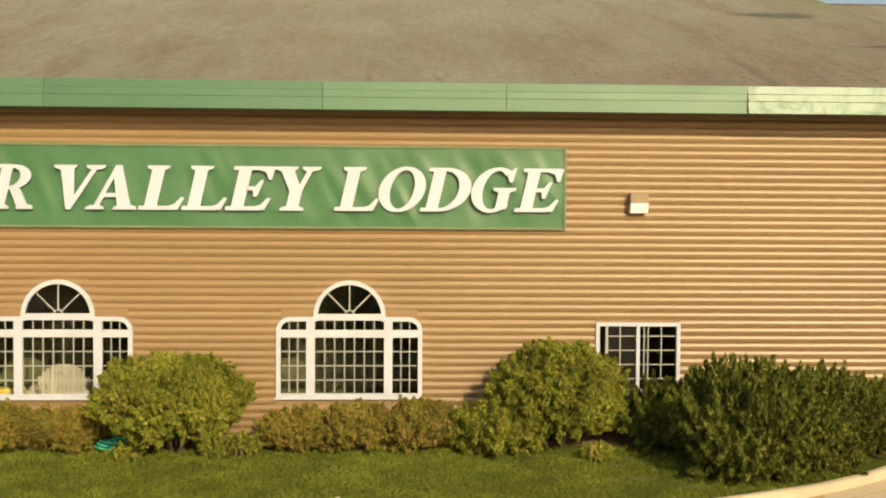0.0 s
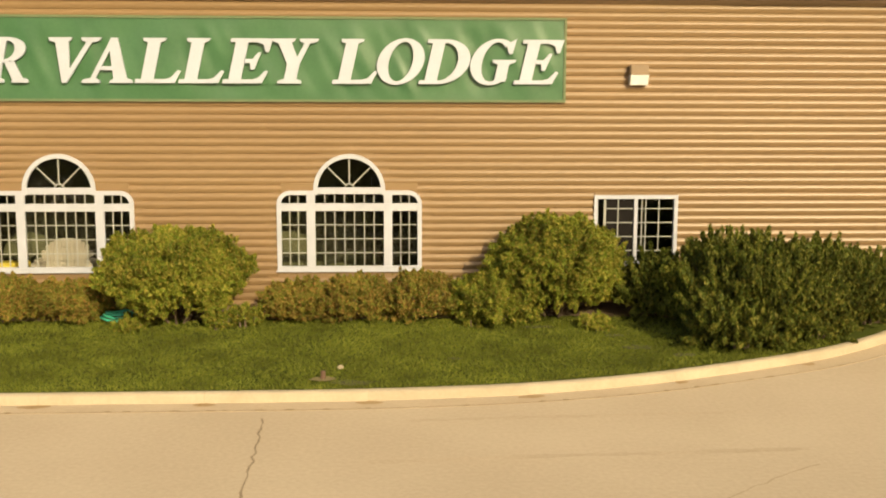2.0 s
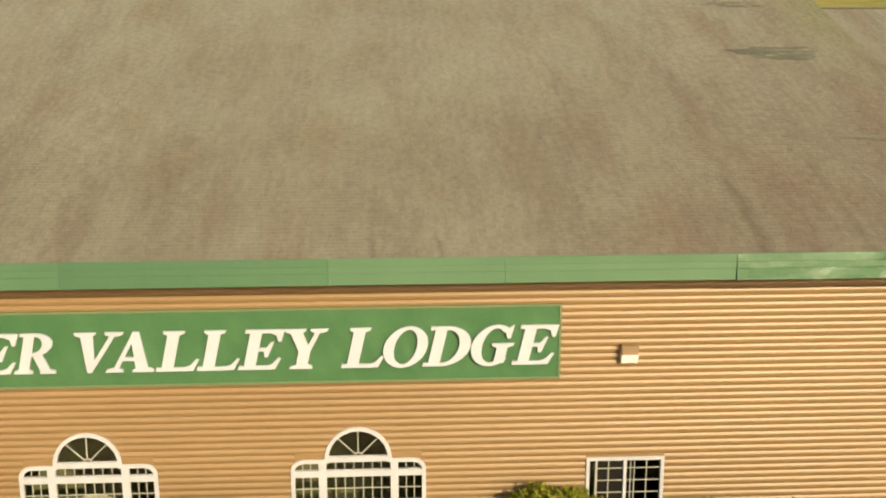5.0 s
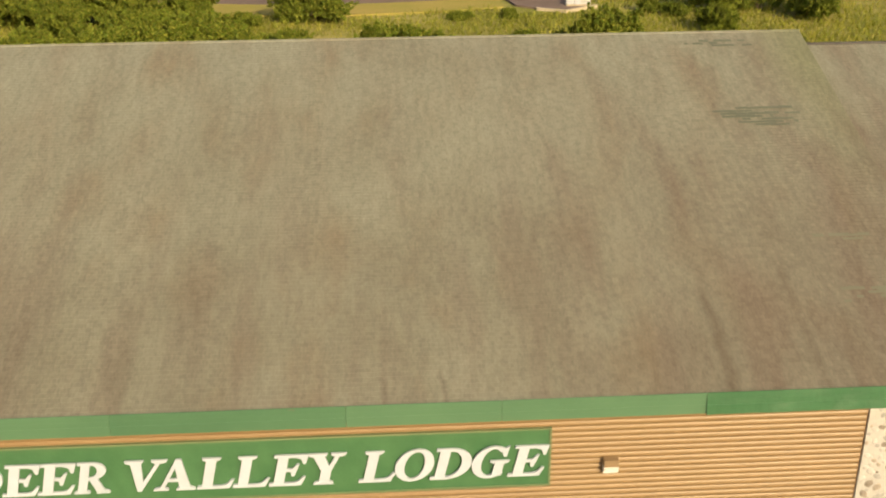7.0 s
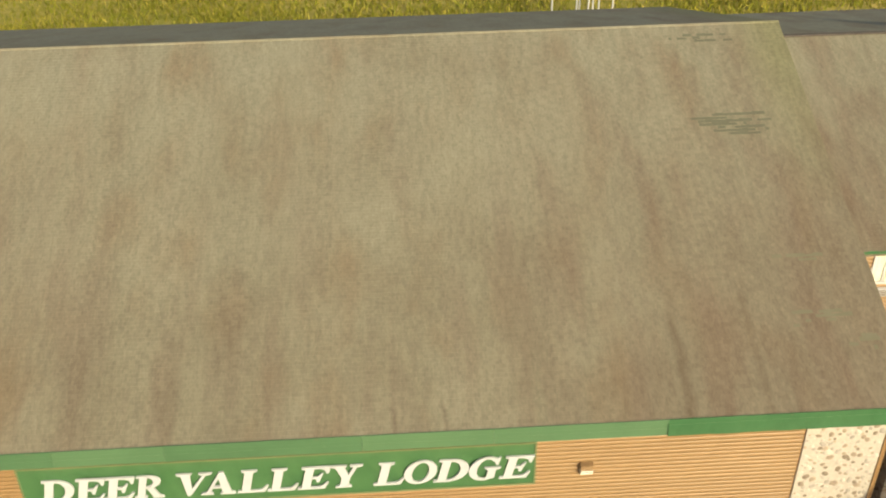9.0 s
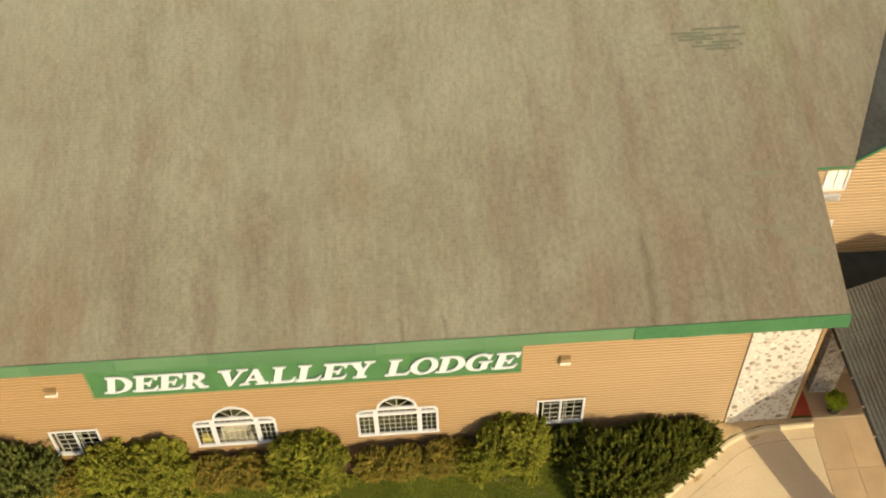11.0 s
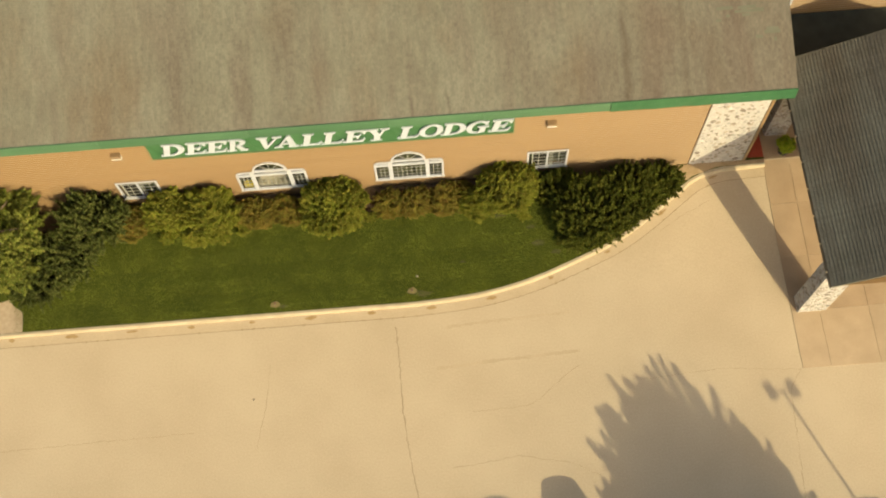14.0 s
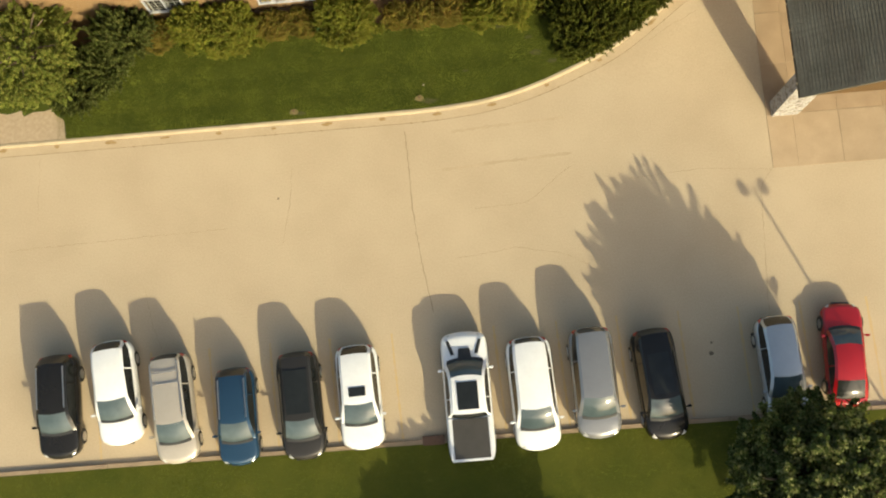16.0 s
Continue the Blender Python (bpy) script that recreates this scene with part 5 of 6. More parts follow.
# ---- lawn clutter ----
for x, y in ((-0.30, -4.80), (-6.05, -4.95)):
    s = thing("irrigation_cap", (x, y, lawn_z(x, y)), "small rusty pipe cap standing in bare soil", "pipe cap", "lawn pipe caps")
    bm = bmesh.new()
    bmesh.ops.create_cone(bm, cap_ends=True, segments=12, radius1=0.045, radius2=0.04, depth=0.18, matrix=Matrix.Translation((0, 0, 0.07)))
    part("pipe", bm, RUST, s)
    r = random.Random(4)
    raw("bare_soil", [((0.17 + 0.1 * r.random()) * math.cos(i * math.tau / 14), (0.11 + 0.06 * r.random()) * math.sin(i * math.tau / 14), 0.035) for i in range(14)], [tuple(range(14))], mat("dry_soil", (0.24, 0.18, 0.075), (0.16, 0.14, 0.045), 0.95, 9, 30), s)
BARE = mat("thin_dry_turf", (0.085, 0.078, 0.024), (0.060, 0.066, 0.014), 0.95, 5, 40)
for k, (x, y, a, b) in enumerate(((5.2, -3.1, 0.34, 0.16), (5.9, -3.55, 0.28, 0.12), (4.9, -2.35, 0.2, 0.14), (3.6, -1.75, 0.42, 0.10), (0.15, -4.95, 0.5, 0.16), (-5.7, -5.05, 0.3, 0.12), (1.9, -3.7, 0.14, 0.09))):
    r = random.Random(40 + k)
    q = [(x + a * r.uniform(0.5, 1.1) * math.cos(i * math.tau / 16), y + b * r.uniform(0.5, 1.1) * math.sin(i * math.tau / 16)) for i in range(16)]
    tagged(raw("worn_turf", [(u, w, lawn_z(u, w) + 0.014) for u, w in q], [tuple(range(16))], BARE), "small worn dry spot in the lawn", "bare spot", kind="structure")
st = boxpart("sprinkler_lid", (-0.1, 0.0, -4.23, -4.16, lawn_z(0, -4.2), lawn_z(0, -4.2) + 0.07), KERB, bevel=0.02)
tagged(st, "small pale lid lying in the lawn", "lid")
hose = thing("garden_hose", (-4.45, -1.05, lawn_z(-4.4, -1.0)), "coil of teal plastic hose in the shrub bed", "hose")
bm = bmesh.new()
for k in range(3):
    R = 0.26 - 0.04 * k
    pts = [(R * 1.3 * math.cos(i * 0.45), R * math.sin(i * 0.45), 0.05 + 0.05 * k + 0.02 * math.sin(i)) for i in range(15)]
    for a, b in zip(pts, pts[1:]):
        limb(bm, a, b, 0.022, 0.022, 6)
part("coil", bm, TEAL, hose)


# ---- shrubs along the wall ----
def gz(x, y):
    return lawn_z(x, y) - 0.02


RB = "rounded bright green shrub against the siding"
for x, y, rx, ry, h, n, s, lump, tuck in ((-3.32, -1.18, 1.68, 1.62, 1.88, 1050, 11, 0.5, 0.34), (3.95, -0.95, 1.52, 1.42, 2.05, 950, 12, 0.55, 0.1), (2.75, -1.3, 0.85, 0.75, 0.95, 330, 14, 0.9, 0.0),
                                          (-8.7, -1.15, 1.62, 1.5, 2.05, 1000, 13, 0.8, 0.15), (-10.35, -0.8, 1.1, 1.0, 1.95, 480, 15, 0.9, 0.1)):
    shrub("round_shrub", x, y, gz(x, y), rx, ry, h, L_GREEN, RB, "shrub", seed=s, group="round shrubs", count=n, leaf=0.032, per=92, lump=lump, tuck=tuck, shoot=0.24, width=0.125, up=0.4)
HB = "low loose bronze-green hedge under the window"
for x, y, rx, ry, h, n, s in ((0.1, -1.0, 0.95, 0.8, 0.80, 300, 21), (1.35, -0.98, 0.85, 0.8, 0.86, 280, 22), (-1.0, -0.98, 0.8, 0.75, 0.70, 240, 23), (2.15, -0.75, 0.5, 0.6, 0.62, 150, 24), (-5.35, -0.95, 0.85, 0.75, 0.70, 250, 25),
                              (-6.6, -1.0, 1.0, 0.85, 0.80, 300, 26), (-7.4, -0.9, 0.5, 0.6, 0.60, 120, 28), (-12.0, -1.1, 0.9, 0.85, 0.85, 260, 27)):
    shrub("low_hedge", x, y, gz(x, y), rx, ry, h, L_RED, HB, "hedge", leaf=0.028, count=n, per=90, seed=s, group="low hedges", lump=0.9, shoot=0.20, width=0.105, up=0.7)
WB = "small green weed tuft at the edge of the bed"
for k, (x, y, r, h) in enumerate(((-1.95, -1.45, 0.32, 0.36), (-2.45, -1.6, 0.3, 0.26), (-4.05, -1.75, 0.34, 0.22), (2.35, -1.5, 0.28, 0.3), (4.6, -1.85, 0.3, 0.2), (-7.3, -1.6, 0.3, 0.28), (-10.6, -1.7, 0.35, 0.3))):
    shrub("weed_tuft", x, y, gz(x, y), r, r * 0.8, h, L_GREEN, WB, "weed", leaf=0.03, count=60, per=34, seed=70 + k, group="bed weeds", lump=1.4, shoot=0.14, width=0.06)
YB = "spreading dark green yew at the kerb"
for x, y, rx, ry, h, n, s in ((7.5, -2.2, 1.85, 1.75, 1.72, 900, 31), (9.1, -1.5, 1.55, 1.2, 1.36, 620, 32), (6.25, -1.05, 1.1, 0.95, 1.05, 340, 33), (10.6, -0.95, 1.0, 0.7, 0.90, 300, 34), (7.0, -3.02, 1.0, 0.72, 0.92, 330, 35), (8.65, -2.42, 0.9, 0.45, 0.90, 280, 36), (9.95, -1.5, 0.85, 0.4, 0.85, 240, 37)):
    shrub("dark_yew", x, y, gz(x, y), rx, ry, h, L_DARK, YB, "shrub", leaf=0.035, count=n, per=84, seed=s, group="dark yews", long=2.6, upright=1.0, lump=1.0, shoot=0.42, width=0.10, up=0.9)
JB = "feathery dark juniper beside the wall"
for x, y, rx, ry, h, n, s in ((-13.5, -1.0, 1.45, 1.25, 2.2, 600, 41), (-14.6, -2.3, 1.45, 1.0, 1.2, 480, 42), (-15.9, -3.4, 1.15, 0.85, 1.0, 360, 43)):
    shrub("juniper", x, y, gz(x, y), rx, ry, h, L_JUNIPER, JB, "shrub", leaf=0.05, count=n, per=60, seed=s, group="junipers", long=2.8, upright=1.2, lump=1.2, shoot=0.55, width=0.075, up=0.7)


def tree(name, x, y, z, h, r, material, label, seed, leaf=0.12, count=900, per=30, trunk=1.2, low=0.15, rad=0.12, group="", cone=0.0, shoots=0, spray=1.6):
    t = thing(name, (x, y, z), label, "tree", group)
    stems(t, (0, 0, 0), h, r * 0.75, 14, rad, seed, trunk, "forked brown trunk and limbs")
    zc = h * (0.5 + low / 2)
    p, nr = sprays((0, 0, zc), (r, r, h * (0.5 - low / 2)), count, leaf * 4.5, leaf * spray, per, -1.1, seed, 0.9, 0.35)
    if cone:
        k = 1 - cone * np.clip((p[:, 2] - zc) / (h - zc), -0.6, 1)
        p[:, :2] *= k[:, None]
    if shoots:
        # upright leading shoots that break the crown's outline
        q = np.random.default_rng(seed + 5)
        az, el = q.uniform(0, math.tau, shoots), q.uniform(0.1, 1.1, shoots)
        d = np.stack([np.cos(az) * np.cos(el), np.sin(az) * np.cos(el), np.sin(el)], 1)
        foot_p = d * np.array([r, r, h * (0.5 - low / 2)]) * 0.86 + np.array([0, 0, zc])
        grow = d * 0.55 + np.array([0, 0, 0.75]) + q.normal(size=(shoots, 3)) * 0.12
        k = np.repeat(np.arange(shoots), 130)
        s = q.uniform(0, 1, len(k))
        size = q.uniform(0.4, 0.85, shoots)[k]
        w = (0.20 * (1 - s) ** 0.8 + 0.02)[:, None] * size[:, None]
        pp = foot_p[k] + grow[k] * (s * size)[:, None] + q.normal(size=(len(k), 3)) * w
        p, nr = np.vstack([p, pp]), np.vstack([nr, d[k]])
    leaves("crown", p, nr, leaf, material, t)
    return t


tree("ornamental_tree", -17.5, -1.9, gz(-17.5, -1.9), 4.0, 2.85, leafmat("soft_tree_leaf", (0.115, 0.150, 0.022), (0.185, 0.215, 0.034), (0.29, 0.275, 0.06)), "broad olive-green tree in the gravel bed", 51, 0.07, 900, 60, 0.6, 0.0)
tree("conical_tree", 14.1, -22.9, 0.1, 6.65, 3.8, L_TREE, "large dark green tree on the verge by the bays", 52, 0.10, 900, 110, 1.0, 0.04, 0.2, "verge trees", 0.12, 110, 2.4)
tree("conical_tree", 2.6, -30.2, 0.1, 4.9, 4.7, L_TREE, "broad dark green tree on the verge", 53, 0.17, 900, 60, 1.0, 0.04, 0.2, "verge trees", 0.12, 0)

# ---- lamp post on the verge ----
lp = thing("parking_lamp", (20.35, -23.95, 0.1), "tall twin-headed parking lamp on the verge", "street lamp")
bm = bmesh.new()
limb(bm, (0, 0, 0), (0, 0, 7.4), 0.07, 0.05, 10)
part("pole", bm, TRIMBLACK, lp)
bm = bmesh.new()
limb(bm, (-0.5, 0, 7.4), (0.5, 0, 7.4), 0.03, 0.03, 8)
part("crossarm", bm, TRIMBLACK, lp)
for x in (-0.45, 0.45):
    bm = bmesh.new()
    bmesh.ops.create_cone(bm, cap_ends=True, segments=20, radius1=0.22, radius2=0.17, depth=0.24, matrix=Matrix.Translation((x, 0, 7.45)))
    part("head", bm, TRIMBLACK, lp)


# ---- parked cars ----
def lerp_at(pts, x):
    """A smooth curve through (x, value) points, in falling x."""
    if x >= pts[0][0]:
        return pts[0][1]
    for (a, p), (b, q) in zip(pts, pts[1:]):
        if x >= b:
            k = (a - x) / (a - b)
            return p + (q - p) * k
    return pts[-1][1]


def lower_body(L, W, top, square=8):
    """The body below the belt: rounded in plan and at its edges; top gives the upper edge along the length."""
    bm = bmesh.new()
    rings = []
    n = 34
    for i in range(n + 1):
        u = math.sin(math.pi / 2 * (-1 + 2 * i / n))
        e = max(0, (abs(u) - 0.70) / 0.30)
        w = W / 2 * (1 - (0.10 if square > 8 else 0.17) * e ** 2.2 - 0.10 * e ** 12)
        back = (0.30 if u > 0 else 0.17) * (0.55 if square > 8 else 1.0) * e ** 2
        zt = top(u) - 0.10 * max(0, (abs(u) - 0.93) / 0.07) ** 1.5
        zb = 0.22 + 0.14 * abs(u) ** 8
        h = zt - zb
        sec = [(-w * 0.80, zb), (-w * 0.97, zb + 0.10), (-w, zb + h * 0.42), (-w * 0.985, zb + h * 0.66), (-w * 0.95, zb + h * 0.84), (-w * 0.88, zb + h * 0.95), (-w * 0.76, zt), (-w * 0.4, zt + 0.02), (0, zt + 0.028)]
        sec = sec + [(-a, b) for a, b in sec[-2::-1]]
        rings.append([bm.verts.new((x, u * L / 2 - math.copysign(back, u) * (2 * x / W) ** 2, z)) for x, z in sec])
    for a, b in zip(rings, rings[1:]):
        for j in range(len(a) - 1):
            bm.faces.new((a[j], a[j + 1], b[j + 1], b[j]))
        bm.faces.new((a[-1], a[0], b[0], b[-1]))
    bm.faces.new(rings[0])
    bm.faces.new(rings[-1][::-1])
    bmesh.ops.recalc_face_normals(bm, faces=bm.faces)
    return bm


def quad_patch(bm, c, nu=6, nv=4, bow=0.0, nrm=(0, 0, 1)):
    """A bowed patch between four corners."""
    c = [Vector(p) for p in c]
    nn = Vector(nrm)
    g = []
    for j in range(nv + 1):
        b = j / nv
        r = []
        for i in range(nu + 1):
            a = i / nu
            p = c[0].lerp(c[1], a).lerp(c[3].lerp(c[2], a), b)
            r.append(bm.verts.new(p + nn * bow * (1 - (2 * a - 1) ** 2)))
        g.append(r)
    for a, b in zip(g, g[1:]):
        for i in range(nu):
            bm.faces.new((a[i], a[i + 1], b[i + 1], b[i]))


KINDS = {  # cowl, header, rear header, tail foot, bonnet edge and tail edge below the belt, arch of the roof
    "suv": (0.47, 0.12, -0.79, -0.95, 0.10, 0.0, 0.05),
    "van": (0.57, 0.25, -0.86, -0.96, 0.12, 0.0, 0.04),
    "sedan": (0.34, 0.02, -0.40, -0.74, 0.14, 0.03, 0.06),
    "coupe": (0.44, 0.14, -0.50, -0.84, 0.14, 0.02, 0.06),
    "pickup": (0.51, 0.27, -0.27, -0.33, 0.04, 0.02, 0.04),
}


def car(at, turn, paint, label, L=4.6, W=1.85, H=1.68, kind="suv", rails=False, sunroof=None, group="parked cars", bars=False):
    """A parked car facing +y before it is turned."""
    c = thing("pickup_truck" if kind == "pickup" else "car", (0, 0, 0), label, "truck" if kind == "pickup" else "car", group)
    hl = L / 2
    cowl, head, rear, tail, dh, dt, camber = KINDS[kind]
    belt = H * 0.615 if kind != "pickup" else H * 0.63
    edge = [(1.0, belt - dh - 0.13), (0.9, belt - dh - 0.04), (cowl + 0.12, belt - 0.035), (cowl - 0.05, belt), (tail, belt), (-0.97, belt - dt - 0.03), (-1.0, belt - dt - 0.10)]
    part("body", lower_body(L, W, lambda u: lerp_at(edge, u), 12 if kind == "pickup" else 8), paint, c, smooth=True)
    # glasshouse: rings from cowl to tail, each from belt to roof centre and down again
    wb, wr = W / 2 * 0.905, W / 2 * 0.70
    roofline = [(cowl, belt + 0.0), (cowl - 0.05, belt + 0.13), ((cowl + head) / 2, belt + 0.58 * (H - belt)), (head + 0.03, H - 0.06 - camber * 0.4), (head - 0.08, H - 0.035), ((head + rear) / 2 + 0.05, H), (rear + 0.10, H - camber), (rear, H - camber - 0.05), (tail + 0.03, belt + 0.10), (tail, belt - 0.02)]
    us = sorted({cowl, cowl - 0.04, cowl * 0.75 + head * 0.25, (cowl + head) / 2, cowl * 0.25 + head * 0.75, head, head - 0.04, head * 0.75 + rear * 0.25, (head + rear) / 2, head * 0.25 + rear * 0.75, rear + 0.04, rear, (rear + tail) / 2, tail + 0.02, tail}, reverse=True)
    rings = []
    for u in us:
        z = lerp_at(roofline, u)
        k = min(1, max(0, (z - belt) / (H - belt)))
        wt = wb * 0.97 + (wr - wb * 0.97) * k
        if u < rear:
            wt *= 0.97
        bow = 0.13 * L / 4.6 * (1 if u > (head + rear) / 2 else -0.45)
        bend = lambda a: bow * (1 - a * a) * min(1, abs(u - (head + rear) / 2) / (cowl - (head + rear) / 2) + 0.15)
        xs_ = [(1.0, wb, belt - 0.03), (0.97, wb * (1 - k) + (wt + 0.03) * k, max(belt - 0.02, z - 0.10)), (0.90, wt * 0.90, z - 0.012), (0.5, wt * 0.5, z + 0.018), (0.0, 0.0, z + 0.03)]
        row = [(-x, u * hl + bend(a), zz) for a, x, zz in xs_]
        row += [(-x, y, zz) for x, y, zz in row[-2::-1]]
        pl = (1 - abs(u) ** 12) ** 0.42 * (1 - 0.07 * abs(u) ** 3)
        row = [(x * pl, y, zz) for x, y, zz in row]
        rings.append(row)
    ih, ir = us.index(head), us.index(rear)

    def skin(i0, i1, cols):
        bm = bmesh.new()
        g = [[bm.verts.new(rings[i][j]) for j in cols] for i in range(i0, i1 + 1)]
        for a, b in zip(g, g[1:]):
            for j in range(len(cols) - 1):
                bm.faces.new((a[j], b[j], b[j + 1], a[j + 1]))
        bmesh.ops.recalc_face_normals(bm, faces=bm.faces)
        return bm

    part("roof", skin(ih, ir, (2, 3, 4, 5, 6)), paint, c, smooth=True)
    part("windscreen", skin(0, ih, (2, 3, 4, 5, 6)), WINDSCREEN, c, smooth=True)
    part("rear_window", skin(ir, len(us) - 1, (2, 3, 4, 5, 6)), CARGLASS, c, smooth=True)
    for s, gl, rl in ((-1, (0, 1), (1, 2)), (1, (7, 8), (6, 7))):
        part("side_glass", skin(0, len(us) - 1, gl), CARGLASS, c, smooth=True)
        part("roof_edge", skin(0, len(us) - 1, rl), paint, c, smooth=True)
        ym = (head * 0.42 + rear * 0.58) * hl
        bm = bmesh.new()
        limb(bm, (s * (wb + 0.004), ym, belt - 0.03), (s * (wr + 0.035), ym, H - 0.12), 0.035, 0.03, 6)
        part("door_pillar", bm, paint, c)
        bm = bmesh.new()
        yc = (cowl - 0.10) * hl
        box(bm, s * (W / 2 + 0.07) - 0.10, s * (W / 2 + 0.07) + 0.10, yc - 0.06, yc + 0.05, belt - 0.01, belt + 0.12, 0.03)
        limb(bm, (s * wb * 0.97, yc, belt + 0.02), (s * W / 2, yc, belt + 0.04), 0.025, 0.025, 6)
        part("mirror", bm, paint, c)
        bm = bmesh.new()
        quad_patch(bm, ((s * W * 0.27, hl - 0.105, belt - dh - 0.13), (s * W * 0.385, hl - 0.20, belt - dh - 0.15), (s * W * 0.41, hl - 0.42, belt - dh - 0.075), (s * W * 0.345, hl - 0.30, belt - dh - 0.035)), 4, 3, 0.02, (0, 0.5, 0.85))
        part("headlight", bm, HEADLENS, c, smooth=True)
        bm = bmesh.new()
        tz = belt - dt - 0.06
        quad_patch(bm, ((s * W * 0.30, -hl + 0.07, tz - 0.08), (s * W * 0.405, -hl + 0.15, tz - 0.08), (s * W * 0.40, -hl + 0.27, tz + 0.05), (s * W * 0.31, -hl + 0.20, tz + 0.05)), 4, 3, 0.03, (0, -0.7, 0.6))
        part("tail_light", bm, TAILRED, c, smooth=True)
        for yy in (0.60 * hl, -0.60 * hl):
            bm = bmesh.new()
            R = 0.34 if kind != "pickup" else 0.40
            bmesh.ops.create_cone(bm, cap_ends=True, segments=24, radius1=R, radius2=R, depth=0.22, matrix=Matrix.Translation((s * (W / 2 - 0.10), yy, R)) @ Matrix.Rotation(radians(90), 4, "Y"))
            wh = part("wheel", bm, BLACK, c)
            bm = bmesh.new()
            bmesh.ops.create_cone(bm, cap_ends=True, segments=20, radius1=R * 0.62, radius2=R * 0.58, depth=0.03, matrix=Matrix.Translation((s * (W / 2 + 0.016), yy, R)) @ Matrix.Rotation(radians(90), 4, "Y"))
            part("rim", bm, RIM, wh)
        if rails:
            bm = bmesh.new()
            y0, y1 = (head - 0.08) * hl, (rear + 0.06) * hl
            limb(bm, (s * wr * 0.92, y0, H + 0.025), (s * wr * 0.90, y1, H + 0.015), 0.03, 0.03, 6)
            for yy in (y0, (y0 + y1) / 2, y1):
                limb(bm, (s * wr * 0.91, yy, H - 0.09), (s * wr * 0.91, yy, H + 0.02), 0.026, 0.022, 6)
            part("roof_rail", bm, RIM, c)
    boxpart("front_grille", (-W * 0.22, W * 0.22, hl * 0.955, hl * 0.992, 0.34, 0.56), TRIMBLACK, c, bevel=0.02)
    boxpart("rear_bumper", (-W * 0.28, W * 0.28, -hl * 0.995, -hl * 0.95, 0.34, 0.50), TRIMBLACK, c, bevel=0.02)
    bm = bmesh.new()
    limb(bm, (-0.42, cowl * hl + 0.07, belt + 0.045), (0.05, cowl * hl + 0.115, belt + 0.06), 0.012, 0.008, 5)
    part("wiper", bm, TRIMBLACK, c)
    bm = bmesh.new()
    lane = []
    for i in range(9):
        a = -0.84 + 0.21 * i
        y = cowl * hl + 0.13 * L / 4.6 * (1 - a * a)
        lane.append([bm.verts.new((a * wb, y + dy, belt + 0.012 + dz)) for dy, dz in ((-0.05, 0.03), (0.02, 0.022), (0.085, -0.012))])
    for r0, r1 in zip(lane, lane[1:]):
        for j in range(2):
            bm.faces.new((r0[j], r1[j], r1[j + 1], r0[j + 1]))
    bmesh.ops.recalc_face_normals(bm, faces=bm.faces)
    part("cowl_panel", bm, TRIMBLACK, c, smooth=True)
    if bars:
        for k in (0.62, 0.80):
            u = head + (rear - head) * k
            boxpart("crossbar", (-wr * 0.9, wr * 0.9, u * hl - 0.018, u * hl + 0.018, H + 0.03, H + 0.06), RIM, c)
    if sunroof:
        a, b, hw = sunroof
        y0, y1 = (head + (rear - head) * a) * hl, (head + (rear - head) * b) * hl
        bm = bmesh.new()
        q = []
        for y in (y0, (y0 + y1) / 2, y1):
            z = lerp_at(roofline, y / hl) + 0.042
            q.append([bm.verts.new((x, y, z + 0.014 * (1 - (x / wr) ** 2))) for x in (-hw, -hw / 2, 0, hw / 2, hw)])
        for r0, r1 in zip(q, q[1:]):
            for j in range(4):
                bm.faces.new((r0[j], r1[j], r1[j + 1], r0[j + 1]))
        bmesh.ops.recalc_face_normals(bm, faces=bm.faces)
        part("sunroof", bm, CARGLASS, c, smooth=True)
    if kind == "pickup":
        y1 = tail * hl - 0.05
        boxpart("bed_cover", (-W * 0.37, W * 0.37, -hl * 0.955, y1, belt - 0.02, belt + 0.05), mat("black_vinyl_cover", (0.045, 0.042, 0.038), (0.06, 0.055, 0.05), 0.6, 2, 40), c, bevel=0.012)
        for s in (-1, 1):
            boxpart("bed_rail", (s * W * 0.41 - W * 0.035, s * W * 0.41 + W * 0.035, -hl * 0.965, y1 + 0.03, belt - 0.05, belt + 0.055), paint, c, bevel=0.02)
            bm = bmesh.new()
            limb(bm, (s * 0.50, cowl * hl + 0.35, belt + 0.004), (s * 0.70, hl * 0.86, belt - 0.075), 0.08, 0.065, 6)
            part("bonnet_vent", bm, TRIMBLACK, c)
        boxpart("tailgate", (-W * 0.42, W * 0.42, -hl * 0.995, -hl * 0.955, 0.55, belt + 0.05), paint, c, bevel=0.015)
        bm = bmesh.new()
        vs = box(bm, -0.30, 0.30, cowl * hl + 0.06, cowl * hl + 0.62, belt - 0.05, belt + 0.07)
        for v_ in vs:
            if v_.co.y > cowl * hl + 0.3:
                v_.co.z -= 0.04 if v_.co.z > belt else 0
                v_.co.x *= 0.8
        part("bonnet_scoop", bm, TRIMBLACK, c)
    c.matrix_basis = Matrix.Translation((at[0], at[1], 0.01)) @ Matrix.Rotation(radians(turn), 4, "Z")
    return c


def paint(name, col, metal=0.0, rough=0.25, coat=0.8):
    return mat("car_paint_" + name, col, tuple(min(1, k * 1.06) for k in col), rough, 2, 8, metal=metal, coat=coat, spec=0.5 if coat > 0.5 else 0.3)


